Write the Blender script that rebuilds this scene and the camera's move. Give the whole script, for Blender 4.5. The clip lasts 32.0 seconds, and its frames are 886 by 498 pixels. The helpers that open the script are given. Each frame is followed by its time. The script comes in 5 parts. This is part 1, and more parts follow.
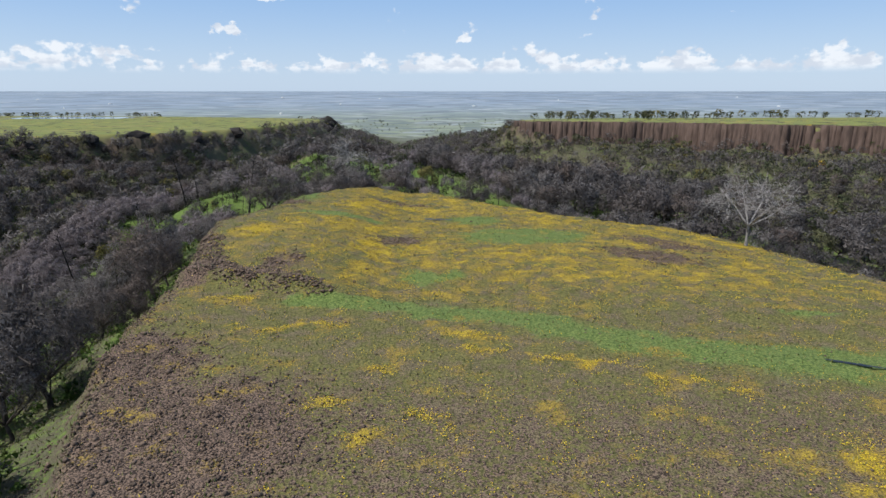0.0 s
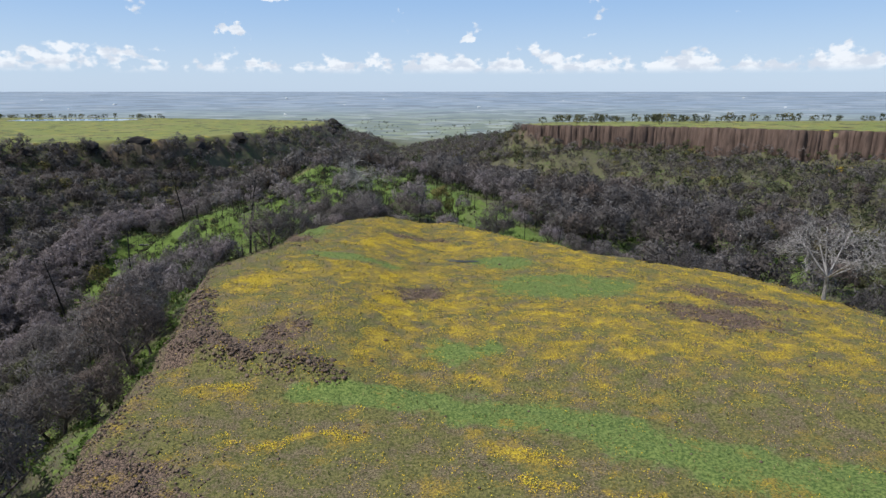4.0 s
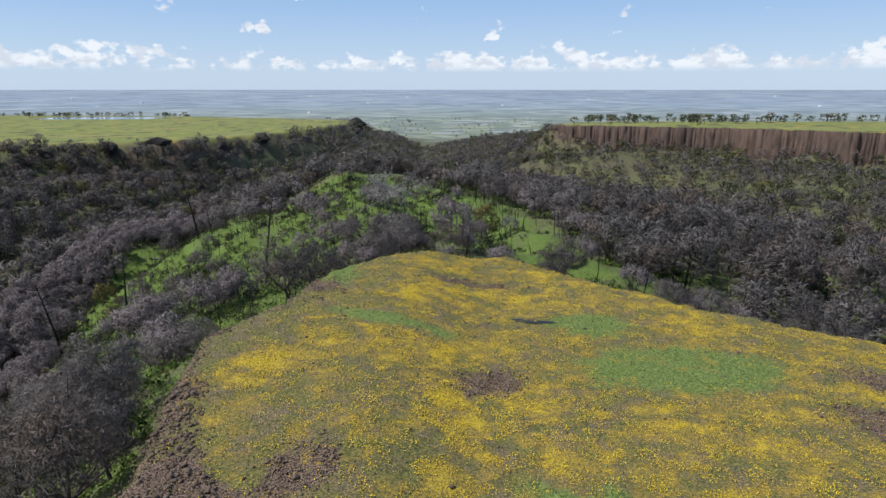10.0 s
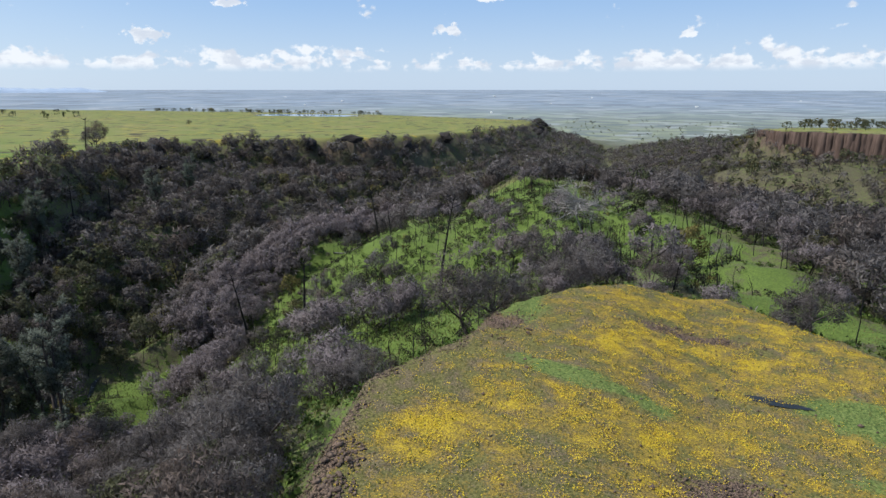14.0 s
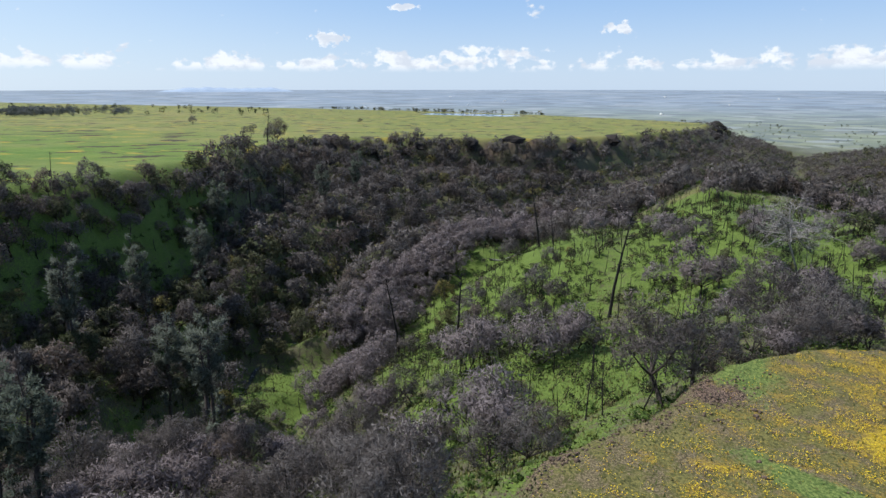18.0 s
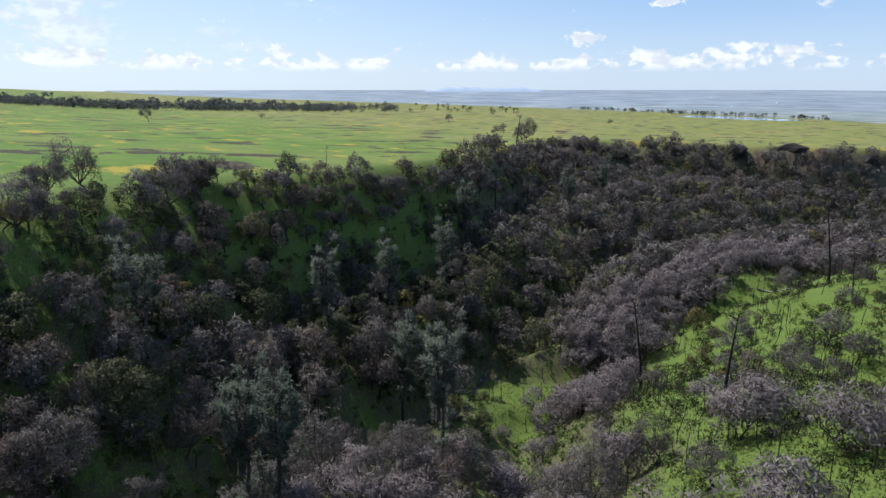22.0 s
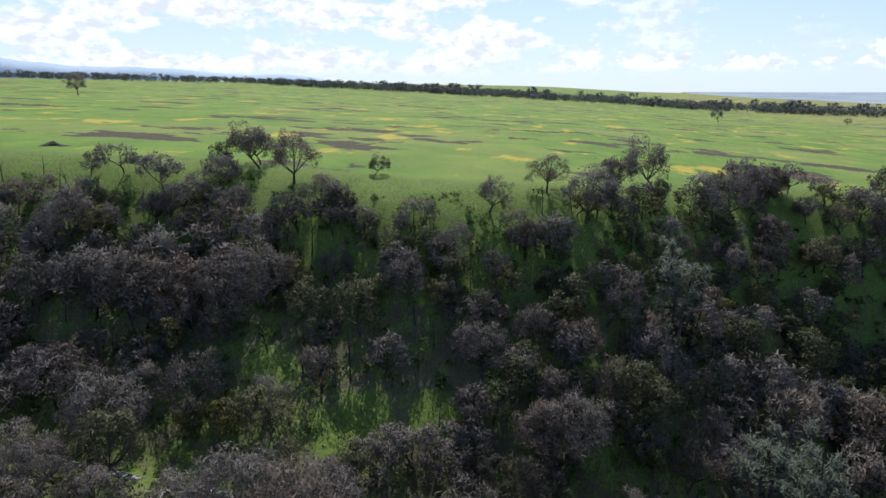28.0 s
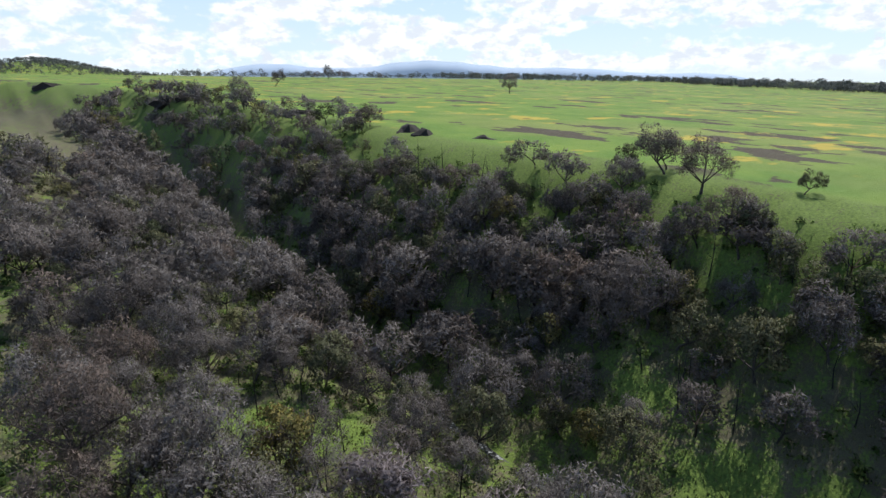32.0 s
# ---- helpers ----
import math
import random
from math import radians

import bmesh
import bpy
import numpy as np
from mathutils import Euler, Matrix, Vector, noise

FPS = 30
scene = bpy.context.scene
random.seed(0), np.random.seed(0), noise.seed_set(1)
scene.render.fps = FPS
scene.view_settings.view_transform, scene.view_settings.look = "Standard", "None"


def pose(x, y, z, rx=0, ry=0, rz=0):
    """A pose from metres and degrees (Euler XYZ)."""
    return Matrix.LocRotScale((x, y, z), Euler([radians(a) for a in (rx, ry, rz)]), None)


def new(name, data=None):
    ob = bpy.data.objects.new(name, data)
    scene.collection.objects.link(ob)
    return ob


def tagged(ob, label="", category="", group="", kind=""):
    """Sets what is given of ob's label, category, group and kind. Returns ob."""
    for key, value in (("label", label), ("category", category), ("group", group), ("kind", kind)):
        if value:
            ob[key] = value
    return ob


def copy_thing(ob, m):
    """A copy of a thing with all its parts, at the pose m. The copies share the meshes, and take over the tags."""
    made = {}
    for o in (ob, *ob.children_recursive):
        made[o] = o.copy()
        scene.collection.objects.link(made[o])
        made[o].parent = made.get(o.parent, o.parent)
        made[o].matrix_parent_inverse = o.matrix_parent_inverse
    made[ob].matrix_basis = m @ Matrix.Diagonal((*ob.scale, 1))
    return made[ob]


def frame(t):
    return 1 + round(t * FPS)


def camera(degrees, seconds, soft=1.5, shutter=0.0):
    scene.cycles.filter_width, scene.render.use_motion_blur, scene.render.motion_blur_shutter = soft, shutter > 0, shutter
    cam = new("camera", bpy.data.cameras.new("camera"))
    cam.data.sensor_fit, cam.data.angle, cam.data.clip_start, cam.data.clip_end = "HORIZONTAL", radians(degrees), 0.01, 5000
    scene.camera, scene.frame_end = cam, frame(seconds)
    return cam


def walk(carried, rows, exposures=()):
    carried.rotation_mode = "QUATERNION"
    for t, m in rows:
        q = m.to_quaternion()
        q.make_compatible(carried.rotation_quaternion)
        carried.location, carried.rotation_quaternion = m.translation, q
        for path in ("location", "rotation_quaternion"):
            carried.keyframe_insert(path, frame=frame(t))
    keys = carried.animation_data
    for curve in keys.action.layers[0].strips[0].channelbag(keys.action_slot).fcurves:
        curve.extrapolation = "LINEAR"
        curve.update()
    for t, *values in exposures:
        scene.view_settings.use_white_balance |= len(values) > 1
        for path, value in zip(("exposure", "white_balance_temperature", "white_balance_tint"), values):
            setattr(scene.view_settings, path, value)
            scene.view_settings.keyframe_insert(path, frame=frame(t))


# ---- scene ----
# ---- camera ----
cam = camera(72.2, 32.0)
PATH = [
    (0, (-0.000, 0.000, 20.000), 75.089, 0.000, -0.000),
    (1, (-0.695, 3.022, 20.889), 75.072, 0.000, 0.078),
    (2, (-1.297, 6.032, 21.712), 75.099, 0.000, 0.207),
    (3, (-2.048, 9.146, 22.514), 75.124, 0.000, 0.299),
    (3.5, (-2.463, 10.735, 22.884), 75.109, 0.000, 0.324),
    (5.5, (-3.816, 17.145, 23.302), 75.088, 0.000, 0.577),
    (6, (-4.208, 18.762, 23.234), 75.162, 0.000, 0.664),
    (7, (-5.004, 22.128, 23.471), 75.068, 0.000, 0.760),
    (8, (-5.947, 25.725, 23.626), 74.997, 0.000, 0.831),
    (9, (-6.810, 29.217, 23.803), 74.963, 0.000, 1.077),
    (10, (-7.580, 32.517, 23.960), 74.920, 0.000, 2.468),
    (11, (-8.390, 35.534, 24.056), 74.940, 0.000, 6.494),
    (12, (-9.273, 38.333, 24.013), 74.964, 0.000, 10.394),
    (13, (-10.344, 40.828, 24.105), 74.917, 0.000, 14.963),
    (14, (-11.594, 43.267, 24.127), 74.928, 0.000, 19.055),
    (14.5, (-12.240, 44.570, 24.166), 74.907, 0.000, 20.756),
    (16.5, (-15.394, 49.208, 24.163), 74.897, 0.000, 26.563),
    (17, (-16.274, 50.265, 24.116), 74.894, 0.000, 27.930),
    (18, (-18.330, 52.657, 23.772), 74.933, 0.000, 33.834),
    (19, (-20.381, 54.057, 24.048), 74.941, 0.000, 38.784),
    (20, (-22.605, 55.429, 23.984), 74.956, 0.000, 43.881),
    (21, (-24.846, 56.686, 23.659), 74.965, 0.000, 50.096),
    (22, (-26.637, 57.535, 23.758), 74.937, 0.000, 56.305),
    (23, (-28.014, 58.016, 23.778), 74.960, 0.000, 62.743),
    (24, (-29.394, 58.222, 23.717), 74.949, 0.000, 70.353),
    (24.5, (-30.129, 58.290, 23.662), 74.977, 0.000, 74.331),
    (26.5, (-32.658, 57.622, 23.366), 75.051, 0.000, 91.479),
    (27, (-33.163, 57.395, 23.348), 75.052, 0.000, 96.126),
    (28, (-34.259, 56.861, 23.299), 75.085, 0.000, 105.451),
    (29, (-35.322, 56.208, 23.354), 75.042, 0.000, 115.100),
    (30, (-36.373, 55.427, 23.392), 74.995, 0.000, 123.839),
    (31, (-37.006, 54.527, 23.397), 75.000, 0.000, 132.494),
    (32, (-37.630, 53.581, 23.480), 75.000, 0.000, 141.742),
]
walk(cam, [(t, pose(*eye, rx, ry, rz)) for t, eye, rx, ry, rz in PATH], [(0, 0.2, 6250, 10), (10, 0.2, 6250, 10), (16, 0.27, 6250, 10), (22, 0.36, 6250, 10), (32, 0.46, 6400, 10)])

# ---- light ----
SUN_YAW, SUN_UP = radians(106), radians(56)
world = bpy.data.worlds.new("sky")
scene.world = world
world.use_nodes = True
wn, wl = world.node_tree.nodes, world.node_tree.links
wn.clear()
sky = wn.new("ShaderNodeTexSky")
sky.sky_type = "NISHITA"
sky.sun_disc = False
sky.sun_elevation = SUN_UP
sky.sun_rotation = -SUN_YAW
sky.air_density, sky.dust_density, sky.ozone_density = 1.0, 0.25, 1.6


def wnode(kind, **inputs):
    n = wn.new(kind)
    for key, v in inputs.items():
        wput(n.inputs[key.replace("_", " ")], v)
    return n


def wput(socket, v):
    if isinstance(v, bpy.types.NodeSocket):
        wl.new(v, socket)
    else:
        socket.default_value = v


def wmath(how, a, b=0.0):
    n = wn.new("ShaderNodeMath")
    n.operation = how
    wput(n.inputs[0], a)
    wput(n.inputs[1], b)
    return n.outputs[0]


def wramp(v, low, high, to_low=0.0, to_high=1.0):
    n = wnode("ShaderNodeMapRange", Value=v, From_Min=low, From_Max=high, To_Min=to_low, To_Max=to_high)
    n.interpolation_type = "SMOOTHSTEP"
    return n.outputs[0]


# fair-weather clouds: a low bank of heaps over the horizon, more of them towards the sun, a few alone
way = wnode("ShaderNodeSeparateXYZ", Vector=wn.new("ShaderNodeTexCoord").outputs["Generated"])
yaw = wmath("ARCTAN2", wmath("MULTIPLY", way.outputs[0], -1.0), way.outputs[1])
up = wmath("ARCSINE", way.outputs[2])


def cloud_noise(across, tall, detail, shift):
    at = wnode("ShaderNodeCombineXYZ", X=wmath("MULTIPLY", yaw, across), Y=wmath("MULTIPLY", up, tall), Z=shift)
    n = wnode("ShaderNodeTexNoise", Vector=at.outputs[0], Scale=1.0, Detail=detail, Roughness=0.58)
    return n.outputs["Fac"]


heap, heap_fine, sheet_noise = cloud_noise(19, 30, 3, 0.3), cloud_noise(62, 74, 5, 4.0), cloud_noise(7.5, 21, 3, 9.0)
sunny = wramp(yaw, 1.0, 1.9)
bank = wmath("MULTIPLY", wramp(up, 0.074, 0.026), wramp(yaw, 0.6, -0.4, 0.8, 1.08))
low_heaps = wmath("ADD", wmath("ADD", wmath("MULTIPLY", heap, 0.68), wmath("MULTIPLY", heap_fine, 0.32)), wmath("MULTIPLY", bank, 0.21))
low_heaps = wmath("MULTIPLY", wramp(low_heaps, 0.62, 0.70), wramp(up, 0.018, 0.032))
bright = wmath("ADD", wmath("ADD", wmath("MULTIPLY", sheet_noise, 0.8), wmath("MULTIPLY", heap_fine, 0.2)), wmath("MULTIPLY", sunny, 0.13))
bright = wmath("MULTIPLY", wramp(bright, 0.565, 0.665), wmath("MULTIPLY", sunny, wramp(up, 0.010, 0.035)))
alone = 0.0
for y0, e0, wide, tall in ((0.322, 0.083, 0.024, 0.010), (0.765, 0.068, 0.028, 0.012), (-0.030, 0.074, 0.011, 0.009), (0.65, 0.116, 0.026, 0.006), (0.26, 0.128, 0.03, 0.006)):
    du = wmath("DIVIDE", wmath("SUBTRACT", yaw, y0), wide)
    dv = wmath("DIVIDE", wmath("SUBTRACT", up, e0), tall)
    gone = wmath("SQRT", wmath("ADD", wmath("MULTIPLY", du, du), wmath("MULTIPLY", dv, dv)))
    alone = wmath("MAXIMUM", wramp(wmath("SUBTRACT", wmath("MULTIPLY", heap_fine, 3.2), gone), 0.62, 1.0), alone)
cloud = wmath("MINIMUM", wmath("MAXIMUM", wmath("MAXIMUM", low_heaps, bright), alone), 0.95)
haze = wramp(up, 0.75, 0.25, 0.0, 0.85)
airy = wn.new("ShaderNodeMix")
airy.data_type = "RGBA"
wput(airy.inputs["Factor"], wramp(up, 0.0, 0.17))
airy.inputs[6].default_value, airy.inputs[7].default_value = (4.2, 5.3, 6.7, 1), (2.4, 3.95, 6.4, 1)
glow = wn.new("ShaderNodeMix")
glow.data_type = "RGBA"
wput(glow.inputs["Factor"], wmath("MULTIPLY", wramp(yaw, 0.5, 1.6), 0.55))
wput(glow.inputs[6], airy.outputs[2])
glow.inputs[7].default_value = (5.8, 6.8, 7.6, 1)
mixed = wn.new("ShaderNodeMix")
mixed.data_type = "RGBA"
wput(mixed.inputs["Factor"], haze)
wput(mixed.inputs[6], sky.outputs[0])
wput(mixed.inputs[7], glow.outputs[2])
clouded = wn.new("ShaderNodeMix")
clouded.data_type = "RGBA"
wput(clouded.inputs["Factor"], cloud)
wput(clouded.inputs[6], mixed.outputs[2])
shade = wn.new("ShaderNodeMix")
shade.data_type = "RGBA"
wput(shade.inputs["Factor"], wramp(cloud_noise(30, 52, 4, 2.0), 0.38, 0.56))
shade.inputs[6].default_value, shade.inputs[7].default_value = (5.5, 5.9, 6.5, 1), (7.3, 7.5, 7.7, 1)
wput(clouded.inputs[7], shade.outputs[2])
bg = wn.new("ShaderNodeBackground")
bg.inputs["Strength"].default_value = 0.108
wout = wn.new("ShaderNodeOutputWorld")
wl.new(clouded.outputs[2], bg.inputs["Color"])
wl.new(bg.outputs[0], wout.inputs["Surface"])
sun_data = bpy.data.lights.new("sun", "SUN")
sun_data.energy, sun_data.angle, sun_data.color = 4.5, radians(0.53), (1.0, 0.95, 0.88)
sun = new("sun", sun_data)
TO_SUN = Vector((-math.sin(SUN_YAW) * math.cos(SUN_UP), math.cos(SUN_YAW) * math.cos(SUN_UP), math.sin(SUN_UP)))
sun.rotation_euler = TO_SUN.to_track_quat("Z", "Y").to_euler()

# ---- materials ----
class Nodes:
    """A short hand for one material's node tree."""

    def __init__(self, name, rough=0.9):
        self.mat = bpy.data.materials.new(name)
        self.mat.use_nodes = True
        self.tree = self.mat.node_tree
        self.bsdf = self.tree.nodes["Principled BSDF"]
        self.bsdf.inputs["Roughness"].default_value = rough
        self.bsdf.inputs["Specular IOR Level"].default_value = 0.25
        self.place = self.make("ShaderNodeNewGeometry").outputs["Position"]

    def make(self, kind):
        return self.tree.nodes.new(kind)

    def put(self, socket, value):
        if isinstance(value, bpy.types.NodeSocket):
            self.tree.links.new(value, socket)
        elif isinstance(value, (tuple, list)):
            socket.default_value = (*value, 1.0) if len(value) == 3 and socket.type == "RGBA" else value
        else:
            socket.default_value = value

    def noise(self, scale, detail=3.0, rough=0.55, where=None, stretch=None):
        at = where or self.place
        if stretch:
            m = self.make("ShaderNodeMapping")
            self.put(m.inputs["Vector"], at)
            m.inputs["Scale"].default_value = stretch
            at = m.outputs[0]
        n = self.make("ShaderNodeTexNoise")
        self.put(n.inputs["Vector"], at)
        n.inputs["Scale"].default_value, n.inputs["Detail"].default_value, n.inputs["Roughness"].default_value = scale, detail, rough
        return n.outputs["Fac"]

    def cells(self, scale, where=None, what="Color"):
        n = self.make("ShaderNodeTexVoronoi")
        self.put(n.inputs["Vector"], where or self.place)
        n.inputs["Scale"].default_value = scale
        return n.outputs[what]

    def math(self, how, a, b=0.0):
        n = self.make("ShaderNodeMath")
        n.operation = how
        self.put(n.inputs[0], a)
        self.put(n.inputs[1], b)
        return n.outputs[0]

    def ramp(self, value, low, high, to_low=0.0, to_high=1.0):
        n = self.make("ShaderNodeMapRange")
        n.interpolation_type = "SMOOTHSTEP"
        self.put(n.inputs["Value"], value)
        for key, v in (("From Min", low), ("From Max", high), ("To Min", to_low), ("To Max", to_high)):
            self.put(n.inputs[key], v)
        return n.outputs[0]

    def mix(self, fac, a, b):
        n = self.make("ShaderNodeMix")
        n.data_type = "RGBA"
        self.put(n.inputs["Factor"], fac)
        self.put(n.inputs[6], a)
        self.put(n.inputs[7], b)
        return n.outputs[2]

    def value(self, name):
        n = self.make("ShaderNodeAttribute")
        n.attribute_name = name
        return n.outputs["Fac"]

    def chance(self):
        return self.make("ShaderNodeObjectInfo").outputs["Random"]

    def island(self):
        return self.make("ShaderNodeNewGeometry").outputs["Random Per Island"]

    def done(self, color, bump=None, strength=0.3, distance=0.05):
        self.put(self.bsdf.inputs["Base Color"], color)
        if bump is not None:
            b = self.make("ShaderNodeBump")
            b.inputs["Strength"].default_value, b.inputs["Distance"].default_value = strength, distance
            self.put(b.inputs["Height"], bump)
            self.put(self.bsdf.inputs["Normal"], b.outputs[0])
        return self.mat


def ground_material():
    n = Nodes("ground", 0.95)
    big, mid, fine, grit = n.noise(0.07, 4), n.noise(0.45, 4), n.noise(3.2, 4, 0.65), n.noise(14, 3, 0.7)
    patch = n.noise(0.16, 5, 0.62)
    # bare stony soil and thin grass of the flowering table
    clod, tuft = n.noise(9.0, 2, 0.5), n.noise(5.0, 3, 0.6)
    soil = n.mix(n.ramp(clod, 0.38, 0.62), (0.07, 0.056, 0.03), (0.18, 0.145, 0.082))
    turf = n.mix(n.ramp(tuft, 0.36, 0.64), (0.058, 0.06, 0.018), (0.165, 0.152, 0.048))
    table = n.mix(n.ramp(n.math("ADD", n.math("MULTIPLY", mid, 0.6), n.math("MULTIPLY", tuft, 0.4)), 0.47, 0.57), turf, soil)
    stones = n.mix(n.ramp(clod, 0.42, 0.6), (0.026, 0.018, 0.014), (0.18, 0.125, 0.092))
    table = n.mix(n.ramp(n.math("ADD", n.value("rock"), n.math("MULTIPLY", n.math("SUBTRACT", fine, 0.5), 1.3)), 0.42, 0.68), table, stones)
    swale = n.mix(n.ramp(tuft, 0.36, 0.66), (0.05, 0.088, 0.018), (0.165, 0.215, 0.055))
    table = n.mix(n.ramp(n.math("ADD", n.value("swale"), n.math("MULTIPLY", n.math("SUBTRACT", n.math("ADD", n.math("MULTIPLY", mid, 0.5), n.math("MULTIPLY", fine, 0.5)), 0.5), 1.7)), 0.34, 0.72, 0, 0.92), table, swale)
    drift, speck = n.noise(0.34, 5, 0.66, stretch=(1.0, 1.25, 1.0)), n.noise(6.5, 3, 0.6)
    bloom = n.math("ADD", n.math("MULTIPLY", n.math("SUBTRACT", patch, 0.5), 1.6), n.math("MULTIPLY", n.math("SUBTRACT", drift, 0.5), 2.6))
    bloom = n.math("ADD", n.value("flower"), bloom)
    dusted = n.math("ADD", bloom, n.math("MULTIPLY", n.math("SUBTRACT", speck, 0.5), 1.5))
    ochre = n.mix(n.ramp(clod, 0.36, 0.6), (0.11, 0.078, 0.02), (0.28, 0.195, 0.035))
    table = n.mix(n.ramp(dusted, 0.2, 0.56, 0, 0.8), table, ochre)
    gold = n.mix(n.ramp(clod, 0.34, 0.56), (0.22, 0.16, 0.016), (0.45, 0.335, 0.022))
    table = n.mix(n.ramp(dusted, 0.52, 1.0, 0, 0.85), table, gold)
    # slopes and canyon floors: spring grass, litter
    grass = n.mix(n.ramp(fine, 0.25, 0.75), (0.048, 0.077, 0.016), (0.125, 0.182, 0.034))
    litter = n.mix(n.ramp(grit, 0.3, 0.7), (0.045, 0.042, 0.026), (0.12, 0.11, 0.065))
    slope = n.mix(n.ramp(n.math("ADD", n.value("grass"), n.math("ADD", n.math("MULTIPLY", n.math("SUBTRACT", mid, 0.5), 1.3), n.math("MULTIPLY", n.math("SUBTRACT", fine, 0.5), 1.3))), 0.3, 0.7), litter, grass)
    # the wide green table: turf, stony scabs, rusty and golden sweeps
    green = n.mix(n.ramp(big, 0.3, 0.7), (0.065, 0.135, 0.014), (0.13, 0.195, 0.028))
    green = n.mix(n.ramp(fine, 0.3, 0.75, 0.0, 0.5), green, (0.06, 0.11, 0.015))
    scab, gilt = n.noise(0.047, 5, 0.58, stretch=(1.25, 0.8, 1.0)), n.noise(0.05, 5, 0.6, stretch=(1.0, 1.6, 1.0))
    green = n.mix(n.math("ADD", n.ramp(n.noise(0.013, 4, 0.6), 0.46, 0.62, 0, 0.35), n.math("MULTIPLY", n.value("dry"), 0.55)), green, (0.19, 0.178, 0.062))
    green = n.mix(n.ramp(gilt, 0.57, 0.65, 0, 0.7), green, (0.36, 0.26, 0.035))
    green = n.mix(n.ramp(scab, 0.58, 0.596, 0, 0.95), green, (0.04, 0.029, 0.022))
    land = n.mix(n.value("table"), slope, table)
    land = n.mix(n.value("plateau"), land, green)
    cliff = n.mix(n.ramp(n.noise(0.5, 4, 0.6, stretch=(1, 1, 0.18)), 0.35, 0.65), (0.055, 0.04, 0.034), (0.145, 0.1, 0.078))
    land = n.mix(n.value("crag"), land, cliff)
    # the valley floor far below: fields, orchards and towns, distance haze painted in blue
    east = n.make("ShaderNodeMapping")
    n.put(east.inputs["Vector"], n.value_vector("field"))
    field = n.cells(1.0, east.outputs[0])
    split = n.make("ShaderNodeSeparateColor")
    n.put(split.inputs[0], field)
    plain = n.mix(n.ramp(split.outputs[0], 0.1, 0.9), (0.13, 0.155, 0.105), (0.215, 0.24, 0.155))
    # haze is put into the colour: fields turn blue the farther they lie
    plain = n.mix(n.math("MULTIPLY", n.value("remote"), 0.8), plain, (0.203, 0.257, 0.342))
    plain = n.mix(n.ramp(split.outputs[1], 0.58, 0.72, 0, 0.5), plain, (0.1, 0.125, 0.15))
    plain = n.mix(n.ramp(split.outputs[2], 0.82, 0.88, 0, 0.4), plain, (0.36, 0.385, 0.4))
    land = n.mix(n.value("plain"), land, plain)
    return n.done(land, n.math("ADD", fine, n.math("MULTIPLY", grit, 0.35)), 0.9, 0.12)


def value_vector(self, name):
    a = self.make("ShaderNodeAttribute")
    a.attribute_name = name
    return a.outputs["Vector"]


Nodes.value_vector = value_vector


def wood_material(name, dark, pale, rough=0.9):
    n = Nodes(name, rough)
    grain = n.noise(6, 4, 0.6, stretch=(1, 1, 0.25))
    return n.done(n.mix(n.ramp(grain, 0.3, 0.75), dark, pale), grain, 0.6, 0.04)


def spray_material(name, one, two, three, tint):
    """Twigs or leaves: a colour for each tree, and a little for each twig. tint: the trees are told apart by an attribute."""
    n = Nodes(name, 0.85)
    tree = n.value("tint") if tint else n.chance()
    col = n.mix(n.ramp(tree, 0.0, 0.6), one, two)
    col = n.mix(n.ramp(tree, 0.72, 1.0), col, three)
    col = n.mix(n.math("MULTIPLY", n.island(), 0.85), col, (0.35 * one[0], 0.35 * one[1], 0.35 * one[2]))
    n.done(col)
    # light that comes through the thin sprays from behind
    thin, both = n.make("ShaderNodeBsdfTranslucent"), n.make("ShaderNodeMixShader")
    n.put(thin.inputs["Color"], col)
    both.inputs[0].default_value = 0.34
    n.tree.links.new(n.bsdf.outputs[0], both.inputs[1])
    n.tree.links.new(thin.outputs[0], both.inputs[2])
    n.tree.links.new(both.outputs[0], n.tree.nodes["Material Output"].inputs["Surface"])
    return n.mat


def stone_material(name, dark, pale):
    n = Nodes(name, 0.85)
    col = n.mix(n.ramp(n.noise(5, 4, 0.65), 0.3, 0.7), dark, pale)
    col = n.mix(n.math("MULTIPLY", n.island(), 0.5), col, dark)
    return n.done(col, n.noise(9, 4), 0.6, 0.05)


GROUND = ground_material()
BARK = wood_material("dark bark", (0.03, 0.025, 0.022), (0.11, 0.092, 0.082))
CHAR = wood_material("charred bark", (0.008, 0.008, 0.008), (0.035, 0.031, 0.03))
BLEACHED = wood_material("bleached wood", (0.15, 0.14, 0.135), (0.36, 0.34, 0.325))
TW = ((0.112, 0.099, 0.095), (0.2, 0.185, 0.181), (0.166, 0.13, 0.112))
LF = ((0.07, 0.084, 0.042), (0.135, 0.138, 0.078), (0.21, 0.18, 0.058))
TWIGS, TWIGS_FAR = spray_material("bare twigs", *TW, False), spray_material("bare twigs of a wood", *TW, True)
LEAVES, LEAVES_FAR = spray_material("oak leaves", *LF, False), spray_material("oak leaves of a wood", *LF, True)
PK = ((0.2, 0.171, 0.177), (0.285, 0.25, 0.258), (0.24, 0.205, 0.203))
PINK_TWIGS, PINK_FAR = spray_material("pinkish twigs", *PK, False), spray_material("pinkish twigs of a thicket", *PK, True)
NEEDLES = spray_material("grey pine needles", (0.12, 0.148, 0.115), (0.175, 0.2, 0.165), (0.145, 0.17, 0.135), False)
FRESH = spray_material("fresh green leaves", (0.05, 0.09, 0.018), (0.09, 0.15, 0.03), (0.14, 0.18, 0.04), True)
